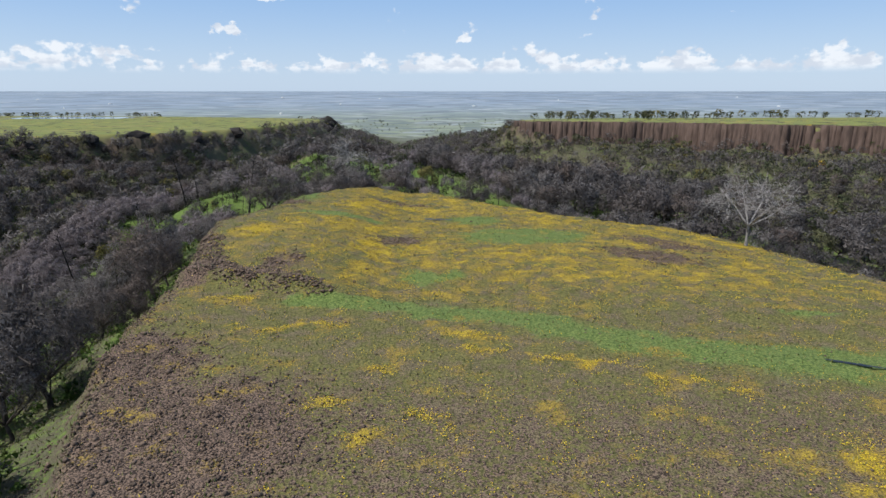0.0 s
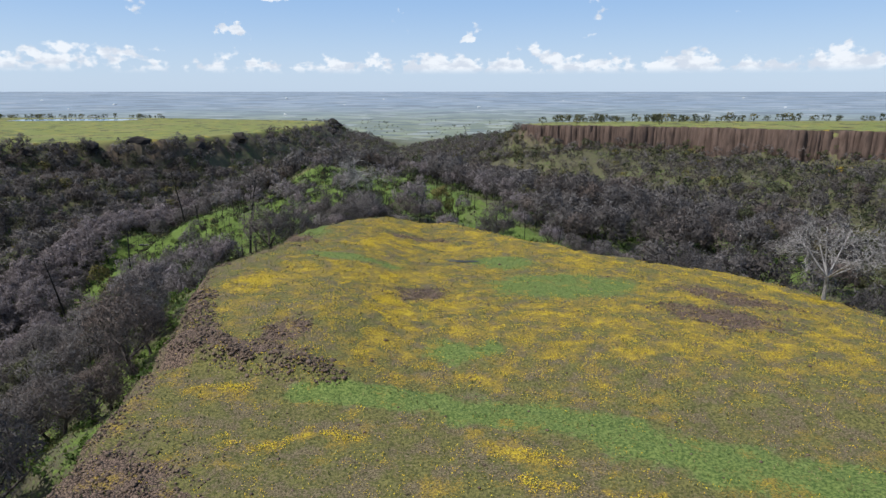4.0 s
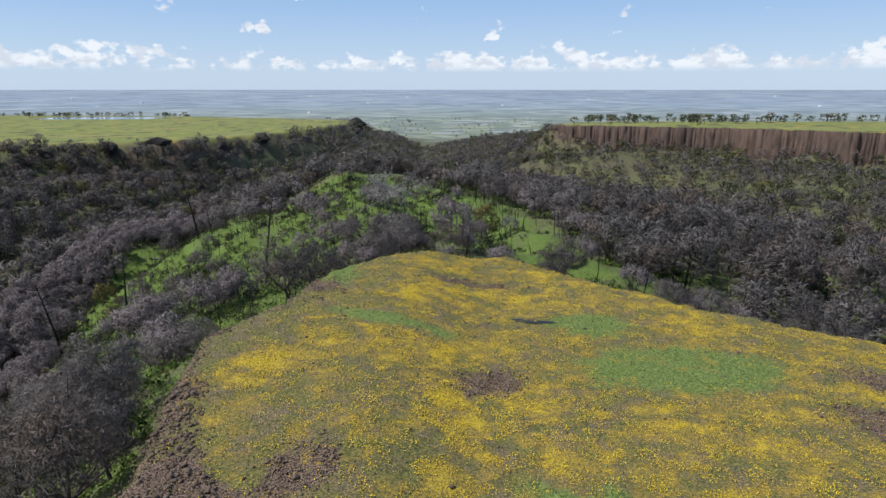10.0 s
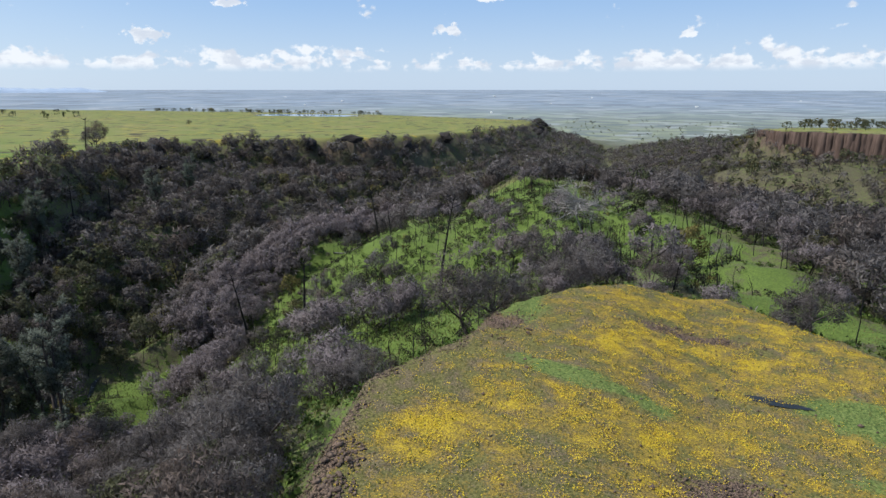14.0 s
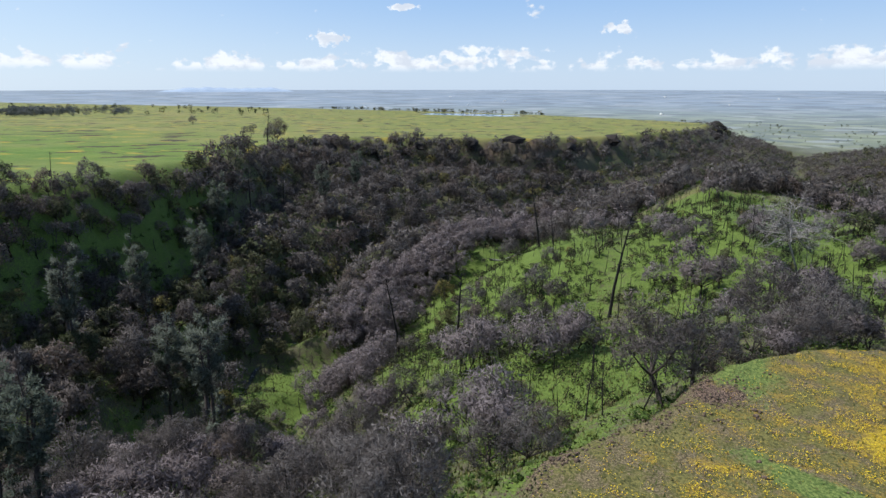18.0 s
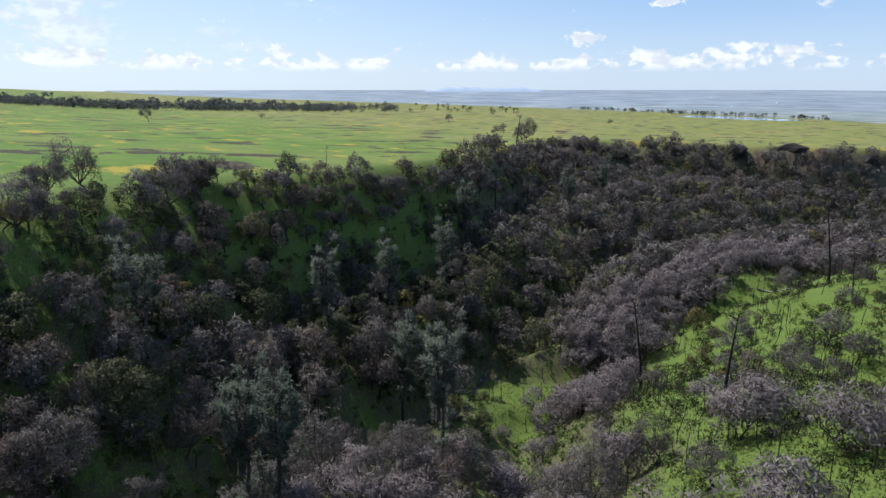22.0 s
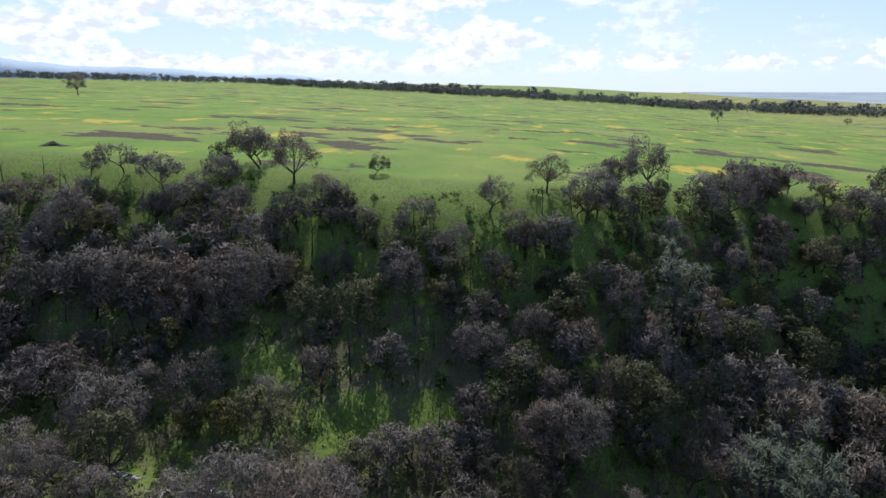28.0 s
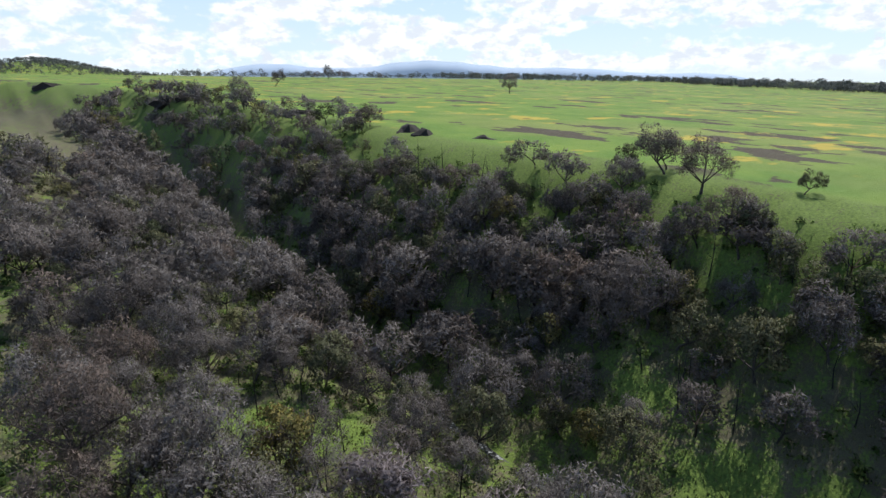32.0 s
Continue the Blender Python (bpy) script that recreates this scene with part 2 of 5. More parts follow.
# leaf colours paled to grey-blue, with the haze of distance painted in
HAZY = spray_material("hazed far woods", (0.10, 0.118, 0.112), (0.15, 0.163, 0.16), (0.12, 0.135, 0.14), True)
SCRUB = spray_material("charred scrub", (0.028, 0.028, 0.02), (0.045, 0.052, 0.026), (0.055, 0.047, 0.04), True)
STONE = stone_material("dark basalt", (0.014, 0.012, 0.011), (0.06, 0.05, 0.045))
PEBBLE = stone_material("brown field stones", (0.05, 0.036, 0.027), (0.21, 0.15, 0.11))
CLIFF = Nodes("reddish basalt cliff", 0.9)
CLIFF_RIBS, CLIFF_TONE = CLIFF.noise(0.3, 4, 0.6, stretch=(1, 1, 0.2)), CLIFF.noise(0.035, 3, 0.6)
CLIFF = CLIFF.done(CLIFF.mix(CLIFF.ramp(CLIFF_RIBS, 0.3, 0.7), CLIFF.mix(CLIFF.ramp(CLIFF_TONE, 0.4, 0.6), (0.06, 0.043, 0.036), (0.08, 0.054, 0.043)), (0.14, 0.097, 0.078)), CLIFF_RIBS, 0.8, 0.5)
WATER = Nodes("dark still water", 0.3)
WATER.bsdf.inputs["Specular IOR Level"].default_value = 0.08
WATER = WATER.done((0.02, 0.025, 0.03), WATER.noise(2.0, 3), 0.05, 0.02)
LAKE = Nodes("lake water", 0.1)
LAKE = LAKE.done((0.10, 0.17, 0.26), LAKE.noise(0.2, 3), 0.05, 0.02)
FOAM = Nodes("white broken water", 0.3)
FOAM = FOAM.done(FOAM.mix(FOAM.ramp(FOAM.noise(2.5, 4), 0.55, 0.68), (0.03, 0.033, 0.03), (0.32, 0.34, 0.34)))
PETAL = Nodes("yellow petals", 0.7)
PETAL = PETAL.done(PETAL.mix(PETAL.island(), (0.52, 0.42, 0.02), (0.42, 0.26, 0.015)))
BLADE = Nodes("grass blades", 0.8)
BLADE = BLADE.done(BLADE.mix(BLADE.island(), (0.07, 0.10, 0.02), (0.23, 0.21, 0.09)))
# the blue is aerial haze put into the base colour
MOUNTAIN = Nodes("haze-blue mountain", 1.0)
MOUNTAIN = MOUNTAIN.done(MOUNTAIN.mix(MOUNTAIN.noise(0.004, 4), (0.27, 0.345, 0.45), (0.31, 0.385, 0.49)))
PALE_WALL = Nodes("pale farm building", 0.7)
PALE_WALL = PALE_WALL.done(PALE_WALL.mix(PALE_WALL.noise(0.1, 2), (0.6, 0.6, 0.58), (0.75, 0.75, 0.73)))

# ---- lie of the land ----
# plan lines, each point x, y, z
MEADOW_EDGE = [(-12, -90), (-15, -20), (-18, 20), (-25, 42), (-27.5, 56), (-26.6, 62), (-30, 75), (-31, 82), (-26.5, 91),
               (-25.5, 99), (-21.5, 107), (-14, 114), (-2, 117), (9, 105), (20, 96), (35, 87.5), (42, 80), (46, 70), (51, 61),
               (64, 38), (80, 0), (95, -90), (60, -400), (-40, -400), (-45, -200)]
WEST_EDGE = [(-88, -330), (-112, -200), (-118, -75), (-116, -40), (-124, 0), (-122, 30), (-130, 52), (-152, 78), (-164, 110), (-205, 180),
             (-262, 262), (-285, 318), (-282, 360), (-255, 400), (-200, 432), (-172, 530), (-165, 700), (-172, 850), (-197, 1060),
             (-300, 1180), (-620, 1400), (-1100, 1520), (-1700, 1300), (-2300, 900), (-3200, 600), (-7000, 500), (-7000, -7000),
             (7000, -7000), (7000, -900), (300, -700), (60, -400), (-40, -400)]
EAST_EDGE = [(78, 668), (100, 634), (150, 606), (188, 592), (212, 578), (224, 556), (251, 532), (270, 498), (300, 478), (330, 452), (362, 452), (400, 436), (700, 400), (1600, 300), (3000, 300), (3000, 900),
             (1200, 760), (420, 780), (210, 790), (120, 760), (86, 710)]
WEST_CREEK = [(-104, -400, 4), (-98, -260, -2), (-88, -120, -12), (-80, -10, -16.5), (-78, 30, -17.5), (-87, 66, -26), (-110, 104, -38.5), (-122, 122, -43.5),
              (-134, 146, -45.5), (-154, 192, -48), (-170, 215, -50.5), (-176, 300, -60), (-150, 430, -72), (-100, 590, -80), (-60, 750, -84), (-85, 1100, -88),
              (-60, 1700, -94)]
EAST_CREEK = [(420, 60, -42), (280, 140, -56), (190, 250, -68), (130, 380, -75), (60, 560, -80), (-60, 750, -84)]
SPINE = [(-6, 119, -1.2), (-12, 132, -2.6), (-22, 160, -4), (-40, 205, -6), (-50, 245, -6.5), (-56, 265, -8), (-68, 320, -22), (-80, 420, -55), (-75, 560, -78)]
EAST_TOE = [(40, 680, -58), (100, 575, -36), (160, 580, -37), (215, 535, -38), (247, 497, -38), (292, 446, -40), (400, 405, -38), (700, 370, -35)]
WEST_TOE = [(-240, 330, -32), (-222, 395, -36), (-165, 445, -40), (-135, 540, -44), (-130, 700, -50), (-135, 860, -56), (-160, 1080, -62)]
HILLSIDE = [(-56, -20, -11), (-58, 30, -14), (-62, 75, -18), (-76, 104, -31), (-92, 115, -39.5), (-104, 128, -43.5), (-108, 156, -40.5), (-116, 190, -38), (-106, 219, -30), (-118, 265, -36)]
WESTSIDE = [(-98, -60, -2), (-100, -20, -3.5), (-97, 32, -10.5), (-106, 60, -12), (-124, 88, -19), (-152, 130, -29), (-190, 192, -29), (-225, 250, -32)]
EAST_DROP = [(30, 118, -9), (42, 108, -14), (54, 98, -17), (64, 85, -19), (74, 70, -20), (96, 40, -22)]
SPINE_EAST = [(14, 116, -2.2), (9, 135, -3), (2, 160, -4.5), (-10, 200, -7), (-18, 240, -8.5), (-34, 262, -9)]
HILLFOLD = [(-42, 118, -9), (-50, 152, -16), (-70, 190, -17), (-82, 235, -18)]
EAST_HILLS = [(120, 60, -38), (260, -40, -30), (900, 0, -20), (2500, -300, -30)]


def west_height(x, y):
    s = 50 - y
    up = 9 + np.where(s < 0, 0.033 * s - 8 * (1 - np.exp(np.minimum(s, 0) / 150)), 34 * np.tanh(0.045 * s / 34))
    out = np.clip((-x - 150) / 900, 0, 1)
    return up - 11 * out * np.exp(-((y - 50) / 500) ** 2)


def meadow_height(x, y):
    return 0.2 + 0.012 * x * np.clip((60 - y) / 60, 0, 1) - 0.0004 * x * np.abs(x) + 9 * np.clip((-20 - y) / 300, 0, 1) - 0.5 * np.exp(-((y - 57 + 0.3 * x) / 5) ** 2) + 1.7 * smooth(57.2, 59.4, y + 0.28 * (x + 20)) * smooth(-4, -16, x)


def east_height(x, y):
    return -10.5 - 0.028 * (y - 540) + 0.004 * (x - 250)


def plain_height(r):
    return -96 + 81 * np.clip((r - 1500) / 3450, 0, 1.02) ** 1.6


def along(line, x, y):
    """Distance to a plan line, and its height at the nearest place."""
    best, high = np.full(x.shape, 1e12), np.zeros(x.shape)
    for (ax, ay, az), (bx, by, bz) in zip(line, line[1:]):
        ux, uy = bx - ax, by - ay
        k = np.clip(((x - ax) * ux + (y - ay) * uy) / (ux * ux + uy * uy), 0, 1)
        d = (x - ax - k * ux) ** 2 + (y - ay - k * uy) ** 2
        near = d < best
        best, high = np.where(near, d, best), np.where(near, az + k * (bz - az), high)
    return np.sqrt(best), high


def inside(poly, x, y):
    """Signed distance to a closed outline, positive within."""
    best, within = np.full(x.shape, 1e12), np.zeros(x.shape, bool)
    for (ax, ay), (bx, by) in zip(poly, poly[1:] + poly[:1]):
        ux, uy = bx - ax, by - ay
        k = np.clip(((x - ax) * ux + (y - ay) * uy) / (ux * ux + uy * uy), 0, 1)
        best = np.minimum(best, (x - ax - k * ux) ** 2 + (y - ay - k * uy) ** 2)
        if ay != by:
            within ^= ((ay > y) != (by > y)) & (x < ax + (y - ay) / (by - ay) * ux)
    return np.where(within, 1, -1) * np.sqrt(best)


def waves(x, y, size, seed=0):
    """Smooth made-up relief between -1 and 1, with bumps of about that size."""
    rng = np.random.default_rng(seed)
    total = np.zeros(x.shape)
    for _ in range(7):
        a, p, k = rng.uniform(0, 2 * np.pi), rng.uniform(0, 2 * np.pi), 2 * np.pi / size * rng.uniform(0.6, 1.5)
        total = total + np.sin(k * (x * np.cos(a) + y * np.sin(a)) + p + 1.3 * np.sin(k * 0.53 * (x * np.sin(a) - y * np.cos(a)) + 2 * p))
    return total / 4.2


def smooth(a, b, v):
    k = np.clip((v - a) / (b - a), 0, 1)
    return k * k * (3 - 2 * k)


def lay(x, y):
    """Heights of the land, and the signed distances to the three tables."""
    wob = 1.4 * waves(x, y, 14, 3) + 0.7 * waves(x, y, 5, 4)
    far = np.clip(np.hypot(x, y - 60) / 400, 0.15, 3)
    m = inside(MEADOW_EDGE, x, y) + 0.6 * wob
    w = inside(WEST_EDGE, x, y) + 1.6 * wob * far
    e = inside(EAST_EDGE, x, y) + 2.5 * wob * far
    total, weight = np.zeros(x.shape), np.zeros(x.shape)
    rim_m = meadow_height(x, y) - 1.8
    rim_w = west_height(x, y) - np.where(y > 220, 5, 2.0)
    rim_e = east_height(x, y) - 5 - 15 * smooth(70, 125, x)
    lines = [along(line, x, y) for line in (WEST_CREEK, EAST_CREEK, SPINE, EAST_TOE, WEST_TOE, EAST_HILLS, HILLSIDE, HILLFOLD, WESTSIDE, EAST_DROP, SPINE_EAST)]
    for d, high in lines + [(np.abs(m), rim_m), (np.abs(w), rim_w), (np.abs(e), rim_e)]:
        k = 1 / (d + 2.5) ** 1.7
        total, weight = total + k * high, weight + k
    z = total / weight + 1.1 * waves(x, y, 22, 5) + 2.5 * waves(x, y, 90, 6) * np.clip(lines[0][0] / 60, 0, 1) * np.clip(-m / 20, 0, 1)
    r = np.hypot(x, y)
    z = z + (plain_height(r) - z) * smooth(1150, 1700, r)
    z = z + (meadow_height(x, y) - z) * smooth(-2.2, 0.4, m)
    z = z + (west_height(x, y) - z) * smooth(np.interp(y, [80, 120, 215, 240], [-34.0, -22.0, -18.0, -4.0]), 3.0, w)
    z = z + (east_height(x, y) - z) * smooth(1.5 - 12 * smooth(115, 85, x), 8.5, e)
    rough = smooth(0, 6, -m) * smooth(0, 6, -w) * smooth(0, 6, -e)
    u, v = ((x + 120) * 0.55 + (y - 140) * 0.835) / 18, ((x + 120) * 0.835 - (y - 140) * 0.55) / 8.5
    z = z + (-44.2 - z) * smooth(1.6, 0.9, np.hypot(u, v))
    z = z + 0.14 * waves(x, y, 3.1, 7) + 0.35 * rough * waves(x, y, 7, 8)
    hills = 76 * np.exp(-(((x + 350) / 270) ** 2 + ((y + 3300) / 500) ** 2)) + 45 * np.exp(-(((x + 800) / 600) ** 2 + ((y + 3600) / 500) ** 2))
    lake = smooth(1.5, 0.9, np.hypot((x + 735) / 190, (y - 1215) / 90))
    z = z + (-39.0 - z) * lake
    return z + hills, m, w, e


def ground_at(x, y):
    return float(lay(np.array([float(x)]), np.array([float(y)]))[0][0])


def steps(*stretches):
    out = [stretches[0][0]]
    for start, end, first, last in stretches:
        v = start
        while v < end - 0.5 * first:
            k = (v - start) / (end - start)
            v += first + (last - first) * k
            out.append(min(v, end))
    return np.unique(np.round(out, 3))


XS = steps((-5200, -1200, 420, 90), (-1200, -340, 60, 12), (-340, -180, 7, 3), (-180, -48, 2.2, 1.6), (-48, 56, 0.85, 0.85), (56, 140, 1.5, 5), (140, 460, 5, 9), (460, 1400, 12, 90), (1400, 5200, 110, 420))
YS = steps((-5200, -1000, 420, 90), (-1000, -150, 60, 8), (-150, 14, 5, 2), (14, 122, 0.85, 0.85), (122, 260, 1.6, 2.6), (260, 760, 4, 9), (760, 1500, 11, 40), (1500, 5200, 60, 330))
GX, GY = np.meshgrid(XS, YS)
GZ, GM, GW, GE = lay(GX, GY)

# ---- the ground ----
def spots(x, y, rows):
    """How far inside the nearest of some soft ovals: x, y, half length, half width, turn in degrees."""
    best = np.zeros(x.shape)
    x, y = x + 0.9 * waves(x, y, 6, 21) + 0.45 * waves(x, y, 2.2, 22), y + 0.9 * waves(x, y, 6, 23) + 0.45 * waves(x, y, 2.2, 24)
    for cx, cy, a, b, turn in rows:
        c, s = math.cos(radians(turn)), math.sin(radians(turn))
        u, v = ((x - cx) * c + (y - cy) * s) / a, (-(x - cx) * s + (y - cy) * c) / b
        best = np.maximum(best, np.clip(1.5 - np.hypot(u, v), 0, 1))
    return best


SWALE_LINE = [(-14, 55, 0), (-4.5, 54, 0), (6, 51.4, 0), (14.6, 46.2, 0), (23, 43.5, 0), (36, 41, 0), (60, 30, 0)]
SWALES = [(-1.5, 63.3, 3.6, 2.4, 0), (4.8, 91.2, 4.2, 3.6, 0), (11, 81.5, 9.6, 4.6, 4), (-15, 88, 7, 1.5, -12), (34, 53, 3, 1, 0),
          (-11, 116, 4, 1.2, 10), (4, 117, 9, 3, -40), (-24, 104, 3, 6, 20), (30, 92, 6, 1.2, -30)]
BLOOMS = [(-13, 48.5, 4.4, 0.75, 12), (-20.5, 55.2, 2.6, 1.6, 0), (-0.5, 33.7, 1.6, 1.0, -40), (2.9, 43.9, 1.8, 0.6, 10), (-3.5, 41.2, 1.8, 0.8, 20),
          (2, 47, 3.4, 1.0, 0), (9.2, 42, 3, 1.0, -10), (17, 38.2, 4, 0.7, -20), (-5, 31.5, 1.5, 0.8, 20), (24, 28.6, 3, 2, 30), (29, 89.5, 5, 1.1, -28),
          (-8, 107.6, 5.5, 2.0, 5), (-24, 77, 3.2, 4, 0), (-13.6, 83, 9, 3, -10), (-21, 88.4, 2.6, 1.4, 10), (20, 92, 5, 1.3, -30), (29, 84.8, 4, 1.2, -30), (38, 80, 6, 1, -40),
          (-8, 73, 7, 5, 0), (-14, 96, 5, 3, 0), (-9, 99, 8, 4, 10), (-7, 35, 1.5, 0.7, 0)]
BARE = [(-16, 31, 9, 8, 20), (-22, 41, 4, 7, 25), (-20, 60.5, 6.5, 1.8, -14), (-18, 64, 2.2, 2.2, 0), (-25.5, 62, 2.4, 3, 0), (-29.5, 72, 1.4, 7, 10), (-6, 78, 3.4, 2.2, 30), (26, 72, 6, 3, -30), (30, 78, 7, 2, -35), (-24, 97, 2.4, 3, 0), (-7, 103, 5, 1.4, 0)]
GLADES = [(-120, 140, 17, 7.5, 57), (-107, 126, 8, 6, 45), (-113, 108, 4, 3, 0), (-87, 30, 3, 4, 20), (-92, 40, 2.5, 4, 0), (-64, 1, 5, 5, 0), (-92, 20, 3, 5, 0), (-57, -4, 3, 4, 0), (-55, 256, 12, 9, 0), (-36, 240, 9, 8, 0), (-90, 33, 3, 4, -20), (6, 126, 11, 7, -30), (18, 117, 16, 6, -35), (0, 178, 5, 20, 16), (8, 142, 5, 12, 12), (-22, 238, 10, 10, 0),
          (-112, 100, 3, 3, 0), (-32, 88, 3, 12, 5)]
LOW_SLOPE = [(-94, 113, 17, 9, 40)]
GREEN_HILL = [(-84, 178, 23, 58, 22), (-46, 120, 16, 22, 0), (-30, 185, 26, 50, 25), (-45, 230, 26, 26, 0)]

r_all = np.hypot(GX, GY)
on_table = smooth(-2.5, 0.5, GM)
swale_d = along(SWALE_LINE, GX, GY)[0] + 0.8 * waves(GX, GY, 5, 25)
swale = np.maximum(np.clip(1.25 - swale_d / (2.1 + 0.06 * np.clip(GX + 14, 0, 80)), 0, 1), spots(GX, GY, SWALES)) * on_table
rock = spots(GX, GY, BARE)
rock = np.maximum(rock, 0.62 * smooth(-3.5, -0.5, GM) * smooth(3.0, 0.3, GM) * smooth(95, 80, GY))
rock = np.maximum(rock, 0.55 * smooth(60, 30, GY))
broad = 0.39 * smooth(-30, -10, GX) * smooth(50, 66, GY) * smooth(48, 34, GX) + 0.02
flower = np.maximum(0.55 * spots(GX, GY, BLOOMS), broad) * (1 - 0.8 * np.clip(spots(GX, GY, BARE), 0, 1)) * on_table * (1 - swale) * smooth(119, 114, GY)
knoll = np.clip(2.2 * spots(GX, GY, [(-55, 257, 9, 6, 10)]), 0, 1)
on_west, on_east = smooth(-1.5, 2.0, GW), smooth(-1.5, 2.0, GE)
plateau = np.maximum(on_west, on_east)
grass = 0.30 + 0.12 * waves(GX, GY, 60, 11) + 0.16 * smooth(260, 140, np.hypot(GX + 60, GY - 60))
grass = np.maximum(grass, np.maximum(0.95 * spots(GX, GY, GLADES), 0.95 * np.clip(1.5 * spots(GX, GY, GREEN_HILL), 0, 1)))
grass = np.maximum(grass, 0.8 * smooth(-40, -6, GW) * smooth(220, 150, GY))
grass = np.maximum(grass, 0.85 * spots(GX, GY, [(-112, 140, 24, 16, 57)]))
plain = smooth(1150, 1650, r_all) * (1 - plateau)
gy_, gx_ = np.gradient(GZ, YS, XS)
steep = np.hypot(gx_, gy_)
crag = smooth(0.95, 1.5, steep) * np.maximum(smooth(-14, -3, GE), np.maximum(0.8 * smooth(-10, -2, GW), 0.7 * smooth(-4, -1, GM))) * (1 - on_table)
# how much painted haze the plain takes, growing with distance
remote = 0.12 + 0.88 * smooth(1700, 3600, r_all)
theta = np.arctan2(GX, GY + 1)
below = np.log(np.clip(1074 * (24 - GZ) / np.clip(r_all, 1, None), 4, 200))
field = np.stack([theta * 30, below * 34 + 0.5 * np.sin(theta * 23), 0 * theta], -1)


def sheet(name, gx, gy, gz, mats):
    ny, nx = gx.shape
    ii = np.arange(nx * ny).reshape(ny, nx)
    quads = np.stack([ii[:-1, :-1], ii[:-1, 1:], ii[1:, 1:], ii[1:, :-1]], -1).reshape(-1, 4)
    return solid(name, np.stack([gx, gy, gz], -1).reshape(-1, 3), quads, mats, True)


def solid(name, verts, faces, mats, round_off=False, index=None, normals=None):
    """A mesh from arrays of places and of faces with one number of corners."""
    me = bpy.data.meshes.new(name)
    faces = np.asarray(faces, np.int32)
    k = faces.shape[1]
    me.vertices.add(len(verts))
    me.vertices.foreach_set("co", np.asarray(verts, np.float32).ravel())
    me.loops.add(faces.size)
    me.loops.foreach_set("vertex_index", faces.ravel())
    me.polygons.add(len(faces))
    me.polygons.foreach_set("loop_start", np.arange(0, faces.size, k, dtype=np.int32))
    me.polygons.foreach_set("loop_total", np.full(len(faces), k, np.int32))
    if round_off:
        me.polygons.foreach_set("use_smooth", np.ones(len(faces), bool))
    for mat in mats:
        me.materials.append(mat)
    if index is not None:
        me.polygons.foreach_set("material_index", np.asarray(index, np.int32))
    me.update(calc_edges=True)
    if normals is not None:
        me.attributes.new("custom_normal", "FLOAT_VECTOR", "POINT").data.foreach_set("vector", np.asarray(normals, np.float32).ravel())
        me.update()
    return me


ground_mesh = sheet("ground", GX, GY, GZ, [GROUND])
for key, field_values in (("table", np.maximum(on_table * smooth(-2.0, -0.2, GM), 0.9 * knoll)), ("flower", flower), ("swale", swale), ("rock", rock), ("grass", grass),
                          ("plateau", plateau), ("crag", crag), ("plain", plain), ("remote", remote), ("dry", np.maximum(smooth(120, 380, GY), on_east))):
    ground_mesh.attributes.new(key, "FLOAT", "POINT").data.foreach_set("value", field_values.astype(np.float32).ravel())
ground_mesh.attributes.new("field", "FLOAT_VECTOR", "POINT").data.foreach_set("vector", field.astype(np.float32).ravel())
ground = tagged(new("ground", ground_mesh), "rolling spring grassland with flowering tables and wooded canyons", "ground", kind="structure")

# ---- plants ----
def tube(line, radii, sides=4):
    """A tapered limb along a line, as places and triangles."""
    line = np.asarray(line, float)
    ahead = np.gradient(line, axis=0)
    ahead /= np.linalg.norm(ahead, axis=1)[:, None] + 1e-9
    ref = np.where(np.abs(ahead[:, 2:3]) < 0.9, np.array([[0, 0, 1.0]]), np.array([[1.0, 0, 0]]))
    u = np.cross(ahead, ref)
    u /= np.linalg.norm(u, axis=1)[:, None] + 1e-9
    v = np.cross(ahead, u)
    a = np.arange(sides) * 2 * np.pi / sides
    ring = (u[:, None] * np.cos(a)[None, :, None] + v[:, None] * np.sin(a)[None, :, None]) * np.asarray(radii, float)[:, None, None]
    verts = (line[:, None] + ring).reshape(-1, 3)
    tris = []
    for k in range(len(line) - 1):
        for s in range(sides):
            p, q = k * sides + s, k * sides + (s + 1) % sides
            tris += [(p, q, q + sides), (p, q + sides, p + sides)]
    return verts, np.array(tris)


def join(pieces):
    verts, tris, n = [], [], 0
    for v, t in pieces:
        verts.append(v)
        tris.append(t + n)
        n += len(v)
    return np.concatenate(verts), np.concatenate(tris)


def graft(pieces):
    """Limbs joined into one piece: each is tied to the nearest place of those before it."""
    verts, tris, n = [pieces[0][0]], [pieces[0][1]], len(pieces[0][0])
    for v, t in pieces[1:]:
        so_far = np.concatenate(verts)
        near = int(np.argmin(((so_far - v[:3].mean(0)) ** 2).sum(1)))
        verts.append(v)
        tris += [t + n, np.array([(n, n + 1, near)])]
        n += len(v)
    return np.concatenate(verts), np.concatenate(tris)


def unit(v):
    return v / (np.linalg.norm(v, axis=-1, keepdims=True) + 1e-9)


